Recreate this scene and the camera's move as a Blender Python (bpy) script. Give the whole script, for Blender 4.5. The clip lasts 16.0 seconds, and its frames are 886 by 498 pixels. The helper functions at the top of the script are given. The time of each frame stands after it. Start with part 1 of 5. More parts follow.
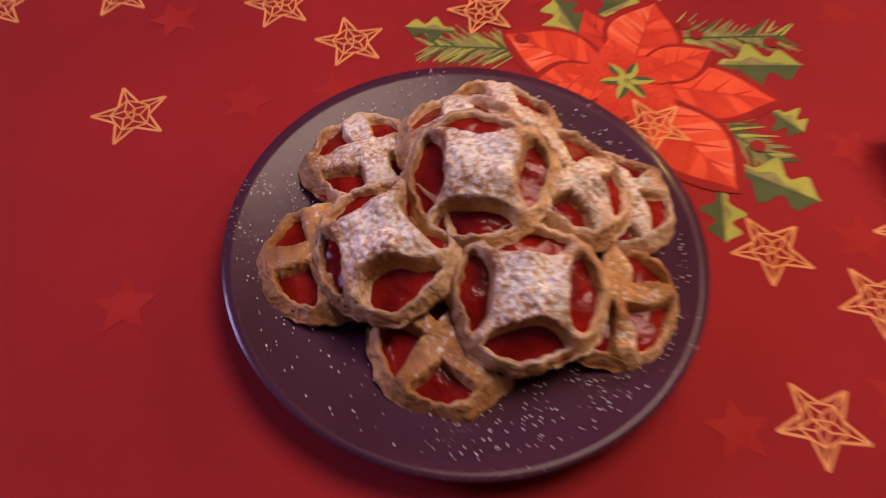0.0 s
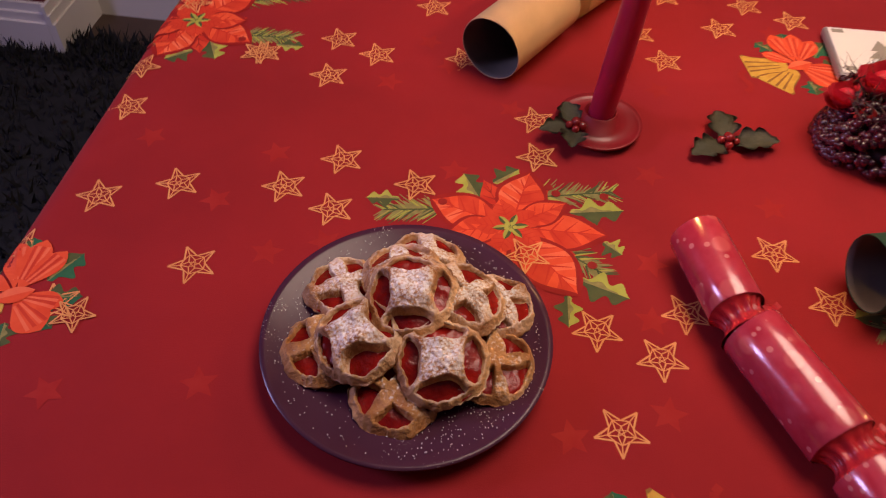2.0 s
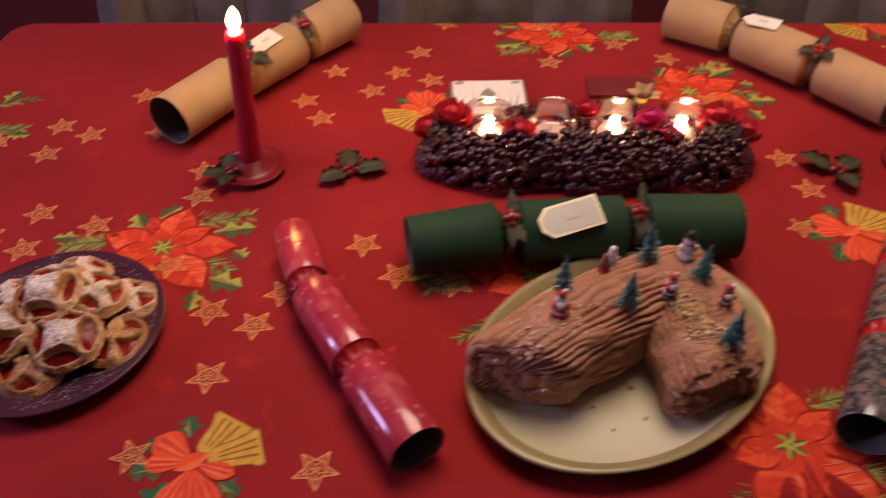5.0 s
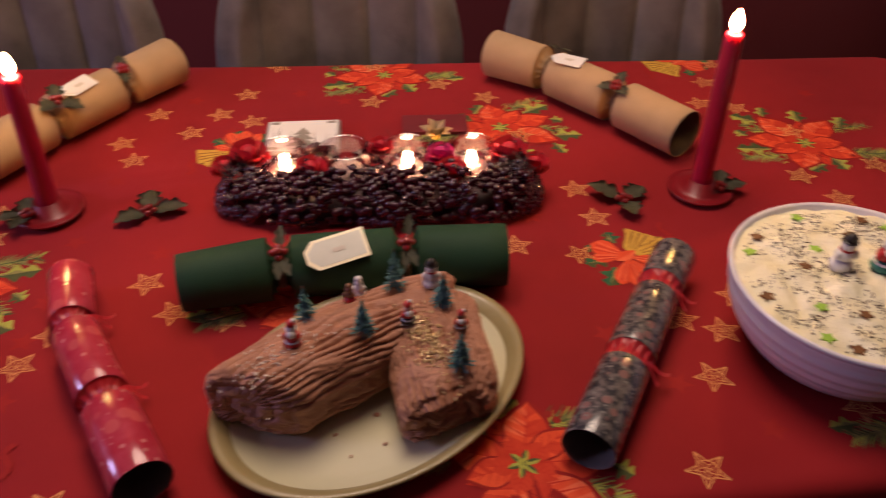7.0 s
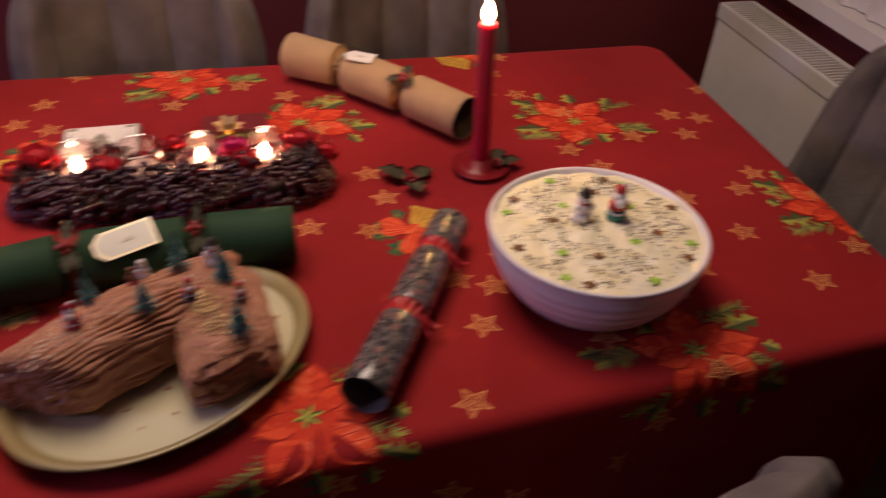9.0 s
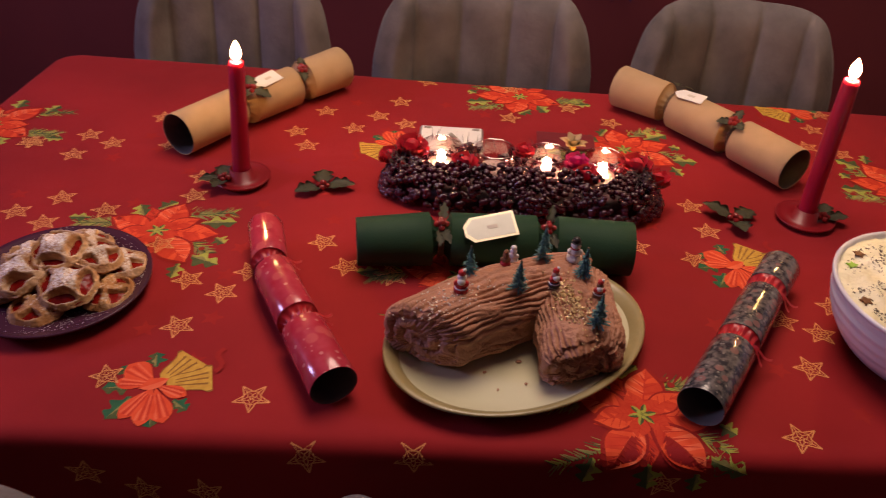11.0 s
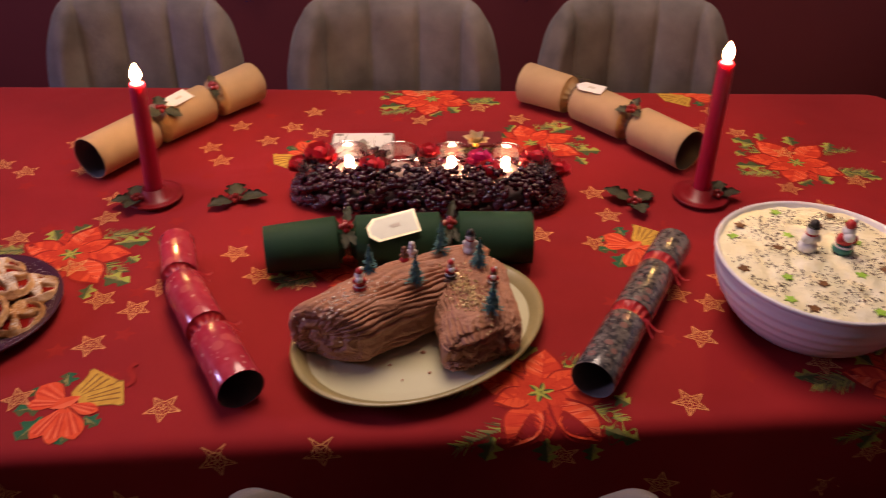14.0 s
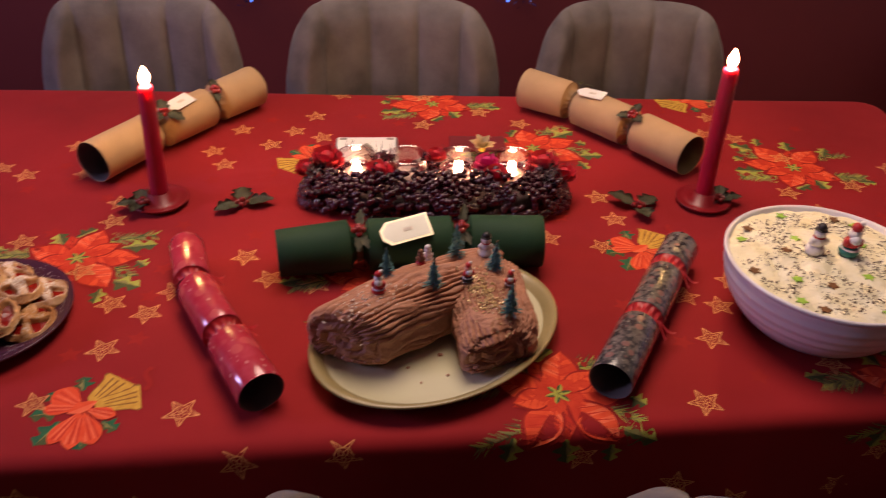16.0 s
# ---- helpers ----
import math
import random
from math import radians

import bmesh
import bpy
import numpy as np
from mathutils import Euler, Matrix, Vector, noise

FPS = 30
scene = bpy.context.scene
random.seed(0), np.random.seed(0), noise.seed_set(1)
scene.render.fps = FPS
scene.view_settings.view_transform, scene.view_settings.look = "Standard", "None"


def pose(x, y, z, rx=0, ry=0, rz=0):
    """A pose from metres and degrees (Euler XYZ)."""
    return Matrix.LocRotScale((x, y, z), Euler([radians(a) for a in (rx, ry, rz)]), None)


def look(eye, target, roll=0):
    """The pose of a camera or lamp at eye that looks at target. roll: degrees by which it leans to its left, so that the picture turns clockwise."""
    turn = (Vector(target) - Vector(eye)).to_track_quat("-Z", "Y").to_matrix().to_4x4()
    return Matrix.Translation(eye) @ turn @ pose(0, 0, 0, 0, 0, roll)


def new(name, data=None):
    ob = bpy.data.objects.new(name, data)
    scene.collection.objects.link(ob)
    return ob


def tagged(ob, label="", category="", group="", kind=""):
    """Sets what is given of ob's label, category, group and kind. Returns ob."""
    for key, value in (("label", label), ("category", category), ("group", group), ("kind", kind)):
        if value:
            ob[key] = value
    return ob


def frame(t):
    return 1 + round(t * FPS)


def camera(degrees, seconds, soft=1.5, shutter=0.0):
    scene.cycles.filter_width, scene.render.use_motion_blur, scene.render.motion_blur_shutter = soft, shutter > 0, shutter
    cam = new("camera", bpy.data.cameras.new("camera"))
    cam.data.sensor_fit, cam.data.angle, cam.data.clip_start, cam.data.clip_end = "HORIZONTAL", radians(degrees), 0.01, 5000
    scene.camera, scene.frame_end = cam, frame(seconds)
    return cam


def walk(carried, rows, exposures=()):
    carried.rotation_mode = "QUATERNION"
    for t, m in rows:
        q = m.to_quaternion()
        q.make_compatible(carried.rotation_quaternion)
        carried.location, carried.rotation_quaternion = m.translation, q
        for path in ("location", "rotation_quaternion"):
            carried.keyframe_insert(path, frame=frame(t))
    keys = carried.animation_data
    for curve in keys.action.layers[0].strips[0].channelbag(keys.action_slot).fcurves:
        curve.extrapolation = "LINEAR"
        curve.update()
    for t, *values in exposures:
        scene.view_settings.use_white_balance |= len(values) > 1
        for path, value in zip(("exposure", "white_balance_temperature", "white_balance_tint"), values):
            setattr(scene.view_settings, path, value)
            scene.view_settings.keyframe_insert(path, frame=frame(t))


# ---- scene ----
cam = camera(59.1, 16.0, soft=1.05, shutter=0.9)
PATH = [
    (0, (-0.274, -0.334, 1.059), (-0.428, 0.738, -0.623), 3.5),
    (0.5, (-0.251, -0.372, 1.109), (-0.443, 0.716, -0.558), 2.1),
    (1, (-0.253, -0.404, 1.159), (-0.428, 0.705, -0.496), 2.7),
    (1.5, (-0.241, -0.428, 1.206), (-0.404, 0.769, -0.388), 2.5),
    (2, (-0.231, -0.464, 1.248), (-0.374, 0.827, -0.273), 2.3),
    (2.5, (-0.218, -0.496, 1.252), (-0.363, 0.817, -0.25), 0.9),
    (3, (-0.142, -0.528, 1.275), (-0.302, 0.799, -0.214), -0.6),
    (3.5, (-0.042, -0.577, 1.282), (-0.2, 0.775, -0.183), 0.3),
    (4, (-0.005, -0.599, 1.292), (-0.142, 0.797, -0.134), -0.4),
    (4.5, (0.031, -0.632, 1.313), (-0.032, 0.797, -0.085), -0.7),
    (4.7, (0.059, -0.641, 1.324), (0.014, 0.813, -0.049), -0.6),
    (6.8, (0.284, -0.675, 1.336), (0.328, 0.881, 0.08), 0.2),
    (7, (0.297, -0.675, 1.333), (0.38, 0.88, 0.078), 0.5),
    (7.5, (0.345, -0.683, 1.343), (0.562, 0.866, 0.096), 1.2),
    (8, (0.434, -0.695, 1.344), (0.812, 0.826, 0.103), 1.5),
    (8.5, (0.471, -0.742, 1.346), (0.904, 0.78, 0.123), 2.7),
    (9, (0.381, -0.77, 1.344), (0.792, 0.763, 0.126), 3.2),
    (9.5, (0.286, -0.799, 1.345), (0.486, 0.774, 0.126), 1.5),
    (10, (0.224, -0.824, 1.357), (0.264, 0.773, 0.154), 2.0),
    (10.2, (0.204, -0.823, 1.355), (0.222, 0.781, 0.161), 2.7),
    (12.3, (0.217, -0.874, 1.374), (0.013, 0.745, 0.217), 1.3),
    (12.5, (0.224, -0.873, 1.373), (0.031, 0.748, 0.217), 1.0),
    (13, (0.24, -0.871, 1.375), (0.094, 0.755, 0.218), 0.7),
    (13.5, (0.262, -0.872, 1.374), (0.194, 0.759, 0.218), 0.9),
    (14, (0.282, -0.871, 1.375), (0.286, 0.762, 0.22), 0.6),
    (14.5, (0.3, -0.865, 1.377), (0.384, 0.769, 0.226), 0.9),
    (15, (0.292, -0.859, 1.382), (0.428, 0.777, 0.241), 1.3),
    (15.5, (0.255, -0.865, 1.38), (0.386, 0.774, 0.242), 1.7),
    (16, (0.234, -0.877, 1.375), (0.301, 0.764, 0.233), 1.8),
]
walk(cam, [(t, look(eye, target, roll)) for t, eye, target, roll in PATH],
     [(0, 0.0), (3, -0.08), (4.7, -0.14), (7, -0.27), (8.5, -0.33), (10.2, -0.26), (12.5, -0.08), (16, -0.04)])

# ---------------------------------------------------------------- light
TZ = 0.75
world = bpy.data.worlds.new("world")
scene.world = world
world.use_nodes = True
world.node_tree.nodes["Background"].inputs[0].default_value = (0.09, 0.07, 0.11, 1)
world.node_tree.nodes["Background"].inputs[1].default_value = 0.85


def lamp(name, kind, m, power, color, size=0.1):
    data = bpy.data.lights.new(name, kind)
    data.energy, data.color = power, color
    if kind == "AREA":
        data.shape, data.size = "DISK", size
    else:
        data.shadow_soft_size = size
    ob = new(name, data)
    ob.matrix_world = m
    return ob


lamp("ceiling_lamp_light", "AREA", look((0.22, 0.36, 2.34), (0.22, 0.33, 0)), 28, (1.0, 0.745, 0.60), 1.0)
# added lamp for an unseen bluish source to the west, mirrored by glossy papers
lamp("unseen_bluish_light", "AREA", look((-1.85, -0.25, 1.45), (0.2, -0.1, 0.8)), 16, (0.58, 0.50, 1.0), 0.4)


# ---------------------------------------------------------------- materials
def mat(name, c1, c2=None, scale=20.0, rough=0.5, bump=0.0, bump_scale=120.0, metal=0.0, coat=0.0,
        sheen=0.0, trans=0.0, glow=0.0, spread=0.25, per_object=0.0):
    """A surface with two scales of variation and fine relief."""
    m = bpy.data.materials.new(name)
    m.use_nodes = True
    n, link = m.node_tree.nodes, m.node_tree.links.new
    b = n["Principled BSDF"]
    b.inputs["Roughness"].default_value = rough
    b.inputs["Metallic"].default_value = metal
    b.inputs["Coat Weight"].default_value = coat
    b.inputs["Coat Roughness"].default_value = 0.12
    b.inputs["Sheen Weight"].default_value = sheen
    b.inputs["Transmission Weight"].default_value = trans
    if glow:
        b.inputs["Emission Color"].default_value = (*c1, 1)
        b.inputs["Emission Strength"].default_value = glow
    co = n.new("ShaderNodeTexCoord")
    t1 = n.new("ShaderNodeTexNoise")
    t1.inputs["Scale"].default_value, t1.inputs["Detail"].default_value = scale, 5
    link(co.outputs["Object"], t1.inputs["Vector"])
    ramp = n.new("ShaderNodeValToRGB")
    ramp.color_ramp.elements[0].position, ramp.color_ramp.elements[1].position = 0.5 - spread, 0.5 + spread
    ramp.color_ramp.elements[0].color = (*c1, 1)
    ramp.color_ramp.elements[1].color = (*(c2 or c1), 1)
    link(t1.outputs["Fac"], ramp.inputs["Fac"])
    out = ramp.outputs["Color"]
    if per_object:
        info, hsv = n.new("ShaderNodeObjectInfo"), n.new("ShaderNodeHueSaturation")
        rng = n.new("ShaderNodeMapRange")
        rng.inputs["To Min"].default_value, rng.inputs["To Max"].default_value = 1 - per_object, 1 + per_object
        link(info.outputs["Random"], rng.inputs["Value"])
        link(rng.outputs["Result"], hsv.inputs["Value"])
        link(out, hsv.inputs["Color"])
        out = hsv.outputs["Color"]
    link(out, b.inputs["Base Color"])
    if bump:
        t2 = n.new("ShaderNodeTexNoise")
        t2.inputs["Scale"].default_value, t2.inputs["Detail"].default_value = bump_scale, 4
        link(co.outputs["Object"], t2.inputs["Vector"])
        bp = n.new("ShaderNodeBump")
        bp.inputs["Strength"].default_value, bp.inputs["Distance"].default_value = bump, 0.004
        link(t2.outputs["Fac"], bp.inputs["Height"])
        link(bp.outputs["Normal"], b.inputs["Normal"])
    return m


M = {
    "wall": mat("maroon wall paint", (0.11, 0.012, 0.016), (0.14, 0.016, 0.02), 3, 0.7, 0.15, 300),
    "ceiling": mat("ceiling paint", (0.7, 0.68, 0.64), (0.75, 0.73, 0.69), 2, 0.9),
    "floor": mat("dark floor", (0.05, 0.03, 0.022), (0.08, 0.05, 0.035), 6, 0.6, 0.1, 60),
    "cloth": mat("red tablecloth", (0.215, 0.0085, 0.0112), (0.315, 0.0140, 0.0172), 4.5, 0.8, 0.15, 1100, sheen=0.03),
    "velvet": mat("grey velvet", (0.084, 0.073, 0.072), (0.175, 0.154, 0.150), 11, 0.9, 0.3, 120, sheen=0.12, spread=0.2),
    "wood_leg": mat("dark leg", (0.03, 0.025, 0.022), (0.05, 0.04, 0.03), 30, 0.4),
    "plate_dark": mat("smoked purple plate", (0.046, 0.014, 0.030), (0.068, 0.023, 0.045), 12, 0.26, 0.03, 200),
    "stoneware": mat("cream stoneware", (0.58, 0.56, 0.36), (0.65, 0.62, 0.42), 9, 0.3, 0.05, 150, coat=0.25),
    "stoneware_rim": mat("olive glazed rim", (0.26, 0.21, 0.09), (0.36, 0.29, 0.14), 14, 0.35, 0.1, 120, coat=0.2),
    "white_bowl": mat("white glazed bowl", (0.72, 0.69, 0.72), (0.78, 0.75, 0.77), 6, 0.3, 0.05, 60, coat=0.3),
    "cream": mat("whipped cream", (0.78, 0.72, 0.46), (0.88, 0.85, 0.68), 32, 0.6, 0.8, 110),
    "kraft": mat("kraft card", (0.40, 0.262, 0.138), (0.46, 0.305, 0.168), 30, 0.75, 0.15, 500),
    "green_card": mat("green card", (0.013, 0.044, 0.020), (0.018, 0.056, 0.026), 20, 0.7, 0.1, 500),
    "red_foil": mat("red patterned foil paper", (0.38, 0.018, 0.038), (0.47, 0.055, 0.088), 60, 0.22, 0.1, 80, coat=0.5),
    "dark_paper": mat("dark floral paper", (0.035, 0.035, 0.04), (0.16, 0.14, 0.13), 130, 0.2, 0.05, 90, coat=0.5, spread=0.1),
    "inside": mat("grey card inside", (0.10, 0.085, 0.075), (0.14, 0.12, 0.10), 40, 0.8),
    "red_wax": mat("red candle wax", (0.37, 0.006, 0.042), (0.44, 0.010, 0.055), 20, 0.4, 0.05, 100),
    "red_metal": mat("red enamel", (0.20, 0.005, 0.010), (0.25, 0.008, 0.013), 20, 0.4, coat=0.15),
    "choc": mat("chocolate buttercream", (0.34, 0.150, 0.088), (0.46, 0.225, 0.140), 60, 0.5, 0.5, 260),
    "pastry": mat("baked pastry", (0.27, 0.105, 0.034), (0.60, 0.36, 0.165), 48, 0.65, 0.7, 260, spread=0.17),
    "pastry_plain": mat("golden pastry", (0.25, 0.090, 0.026), (0.56, 0.31, 0.125), 48, 0.6, 0.7, 260, spread=0.17),
    "jam": mat("glossy red jam", (0.10, 0.002, 0.003), (0.27, 0.012, 0.007), 70, 0.12, 0.55, 110),
    "skirting": mat("white gloss paint", (0.70, 0.68, 0.65), (0.76, 0.74, 0.70), 8, 0.35, 0.05, 120),
    "radiator": mat("white radiator enamel", (0.66, 0.65, 0.62), (0.72, 0.70, 0.67), 12, 0.4, 0.05, 150),
    "rug": mat("black shaggy rug", (0.004, 0.005, 0.007), (0.012, 0.013, 0.016), 40, 0.95, 0.4, 300),
    "gold_ink": mat("gold star print", (0.62, 0.24, 0.08), (0.74, 0.34, 0.13), 60, 0.75),
    "faint_ink": mat("faint star print", (0.30, 0.013, 0.013), (0.34, 0.022, 0.019), 60, 0.8),
    "petal": mat("orange red petal print", (0.62, 0.055, 0.018), (0.74, 0.10, 0.035), 70, 0.75),
    "petal_dark": mat("deep red petal print", (0.50, 0.032, 0.014), (0.60, 0.055, 0.022), 70, 0.75),
    "petal_light": mat("light orange petal print", (0.70, 0.105, 0.045), (0.78, 0.17, 0.08), 70, 0.75),
    "petal_vein": mat("petal vein print", (0.46, 0.022, 0.012), (0.54, 0.034, 0.016), 70, 0.75),
    "leaf_dark": mat("dark leaf print", (0.05, 0.07, 0.025), (0.09, 0.11, 0.035), 80, 0.75),
    "leaf_light": mat("lime leaf print", (0.30, 0.32, 0.05), (0.40, 0.42, 0.08), 80, 0.75),
    "needle": mat("olive needle print", (0.16, 0.16, 0.05), (0.30, 0.26, 0.09), 150, 0.75),
    "teal_leaf": mat("green leaf print", (0.02, 0.09, 0.045), (0.03, 0.14, 0.06), 80, 0.75),
    "bell_gold": mat("gold bell print", (0.48, 0.25, 0.03), (0.64, 0.40, 0.07), 120, 0.7),
    "bell_dark": mat("brown bell print", (0.22, 0.10, 0.02), (0.30, 0.14, 0.03), 120, 0.7),
    "berry_ink": mat("berry print", (0.22, 0.012, 0.01), (0.32, 0.02, 0.015), 80, 0.75),
    "ribbon": mat("red satin ribbon", (0.36, 0.012, 0.02), (0.44, 0.02, 0.03), 60, 0.35, 0.2, 200),
    "holly": mat("dull green holly fabric", (0.085, 0.085, 0.045), (0.13, 0.125, 0.070), 80, 0.6, 0.3, 250),
    "berry": mat("shiny red berry", (0.20, 0.009, 0.010), (0.27, 0.014, 0.013), 40, 0.18, coat=0.6),
    "twine": mat("brown twine", (0.16, 0.10, 0.06), (0.24, 0.15, 0.09), 200, 0.8, 0.5, 400),
    "tag": mat("white card tag", (0.74, 0.71, 0.66), (0.78, 0.75, 0.70), 20, 0.55),
    "tag_gold": mat("gold foil edge", (0.76, 0.68, 0.46), (0.82, 0.75, 0.54), 40, 0.35, metal=0.3),
    "tag_silver": mat("silver grey card", (0.50, 0.50, 0.43), (0.56, 0.56, 0.48), 60, 0.4, metal=0.2),
    "petal_shadow": mat("dark petal edge print", (0.26, 0.010, 0.009), (0.32, 0.015, 0.012), 70, 0.75),
    "ink_pale": mat("pale tag print", (0.56, 0.51, 0.42), (0.62, 0.57, 0.48), 40, 0.6),
    "ink_grey": mat("grey print", (0.25, 0.22, 0.18), (0.30, 0.27, 0.22), 40, 0.6),
    "tree_teal": mat("teal bottle brush bristle", (0.04, 0.125, 0.125), (0.10, 0.23, 0.22), 200, 0.7, 0.6, 500),
    "fig_white": mat("white resin", (0.72, 0.70, 0.68), (0.78, 0.76, 0.74), 60, 0.4),
    "fig_red": mat("red resin", (0.42, 0.015, 0.02), (0.50, 0.02, 0.025), 60, 0.4),
    "fig_black": mat("black resin", (0.015, 0.013, 0.013), (0.025, 0.02, 0.02), 60, 0.4),
    "fig_skin": mat("pink resin", (0.60, 0.33, 0.24), (0.65, 0.38, 0.28), 60, 0.4),
    "fig_green": mat("green resin", (0.02, 0.16, 0.12), (0.03, 0.20, 0.15), 60, 0.4),
    "fig_brown": mat("brown resin", (0.16, 0.07, 0.03), (0.22, 0.10, 0.05), 60, 0.5),
    "gold_flake": mat("gold sugar flakes", (0.66, 0.48, 0.22), (0.82, 0.66, 0.38), 300, 0.35, metal=0.3),
    "silver_flake": mat("pale sugar specks", (0.70, 0.62, 0.52), (0.82, 0.76, 0.66), 300, 0.4),
    "choc_flake": mat("chocolate shavings", (0.07, 0.04, 0.025), (0.13, 0.08, 0.05), 300, 0.6),
    "lime_star": mat("lime sugar star", (0.28, 0.52, 0.04), (0.36, 0.60, 0.08), 90, 0.5),
    "brown_star": mat("chocolate star", (0.15, 0.06, 0.02), (0.20, 0.09, 0.03), 90, 0.5),
    "rose": mat("red fabric rose", (0.42, 0.006, 0.018), (0.54, 0.010, 0.034), 90, 0.6, 0.4, 200),
    "rose_pink": mat("magenta fabric rose", (0.50, 0.008, 0.12), (0.60, 0.014, 0.18), 90, 0.6, 0.4, 200),
    "cream_petal": mat("cream glitter petal", (0.62, 0.46, 0.26), (0.72, 0.58, 0.36), 200, 0.4, 0.3, 400),
    "pine_dark": mat("dark frosted pine", (0.020, 0.010, 0.012), (0.070, 0.036, 0.036), 120, 0.7),
    "tea_wax": mat("tealight wax", (0.75, 0.62, 0.50), (0.80, 0.68, 0.56), 60, 0.5),
    "wick": mat("charred wick", (0.02, 0.015, 0.012), (0.03, 0.02, 0.015), 60, 0.9),
    "flame": mat("candle flame", (1.0, 0.51, 0.18), glow=760),
    "tea_flame": mat("tealight flame", (1.0, 0.60, 0.32), glow=150),
    "blue_light": mat("blue fairy light", (0.08, 0.20, 1.0), glow=2.5),
    "blue_foil": mat("blue foil tinsel", (0.02, 0.04, 0.20), (0.04, 0.08, 0.35), 200, 0.25, metal=0.6),
    "dark_red_box": mat("dark red card box", (0.13, 0.004, 0.009), (0.16, 0.005, 0.011), 20, 0.6),
    "tin_grey": mat("grey tin edge", (0.30, 0.28, 0.27), (0.38, 0.36, 0.34), 30, 0.35, metal=0.5),
    "plum": mat("dark plum berries", (0.014, 0.002, 0.007), (0.060, 0.004, 0.014), 45, 0.2, coat=0.4),
}


def part(name, bm, material, parent, label="", smooth=False, kind=""):
    """Links a bmesh as one mesh object under a thing or a part."""
    me = bpy.data.meshes.new(name)
    bmesh.ops.recalc_face_normals(bm, faces=bm.faces)
    bm.to_mesh(me)
    bm.free()
    for one in (material if isinstance(material, (list, tuple)) else [material]):
        me.materials.append(one)
    if smooth:
        me.polygons.foreach_set("use_smooth", [True] * len(me.polygons))
    ob = new(name, me)
    ob.parent = parent
    return tagged(ob, label=label, kind=kind)


def thing(name, m, label, category, group="", kind=""):
    ob = new(name)
    ob.empty_display_size = 0.05
    ob.matrix_world = m
    return tagged(ob, label, category, group, kind)


def box(size, at=(0, 0, 0), bevel=0.0, seg=2, turn=None):
    bm = bmesh.new()
    bmesh.ops.create_cube(bm, size=1)
    bmesh.ops.scale(bm, vec=size, verts=bm.verts)
    if bevel:
        bmesh.ops.bevel(bm, geom=bm.edges[:], offset=bevel, segments=seg, affect="EDGES", profile=0.5)
    if turn is not None:
        bmesh.ops.transform(bm, matrix=turn, verts=bm.verts)
    bmesh.ops.translate(bm, vec=at, verts=bm.verts)
    return bm


def lathe(profile, n=64, wave=None, sx=1.0, sy=1.0, axis="z", close=False):
    """A turned body from (radius, height) pairs. wave(angle, index) scales the radius."""
    bm = bmesh.new()
    rings = []
    for i, (r, z) in enumerate(profile):
        ring = []
        for k in range(n):
            a = 2 * math.pi * k / n
            q = r * (wave(a, i) if wave else 1)
            p = (q * math.cos(a) * sx, q * math.sin(a) * sy, z)
            if axis == "x":
                p = (z, q * math.cos(a), q * math.sin(a))
            ring.append(bm.verts.new(p))
        rings.append(ring)
    for a, b in zip(rings, rings[1:]):
        for k in range(n):
            bm.faces.new((a[k], a[(k + 1) % n], b[(k + 1) % n], b[k]))
    if close:
        bm.faces.new(rings[0])
        bm.faces.new(rings[-1])
    return bm


def ball(r, at=(0, 0, 0), sub=2, scale=(1, 1, 1)):
    bm = bmesh.new()
    bmesh.ops.create_icosphere(bm, subdivisions=sub, radius=r)
    bmesh.ops.scale(bm, vec=scale, verts=bm.verts)
    bmesh.ops.translate(bm, vec=at, verts=bm.verts)
    return bm




def nodes_of(m):
    return m.node_tree.nodes, m.node_tree.links.new, m.node_tree.nodes["Principled BSDF"]


def add_spots(m, scale, color, size, jitter=1.0):
    """Small printed spots over a paper."""
    n, link, b = nodes_of(m)
    co, v, mr, mix = n.new("ShaderNodeTexCoord"), n.new("ShaderNodeTexVoronoi"), n.new("ShaderNodeMapRange"), n.new("ShaderNodeMix")
    v.inputs["Scale"].default_value, v.inputs["Randomness"].default_value = scale, jitter
    link(co.outputs["Object"], v.inputs["Vector"])
    mr.inputs["From Min"].default_value, mr.inputs["From Max"].default_value = size, size * 0.75
    link(v.outputs["Distance"], mr.inputs["Value"])
    mix.data_type = "RGBA"
    old = b.inputs["Base Color"].links[0].from_socket
    link(mr.outputs["Result"], mix.inputs["Factor"])
    link(old, mix.inputs["A"])
    mix.inputs["B"].default_value = (*color, 1)
    link(mix.outputs["Result"], b.inputs["Base Color"])


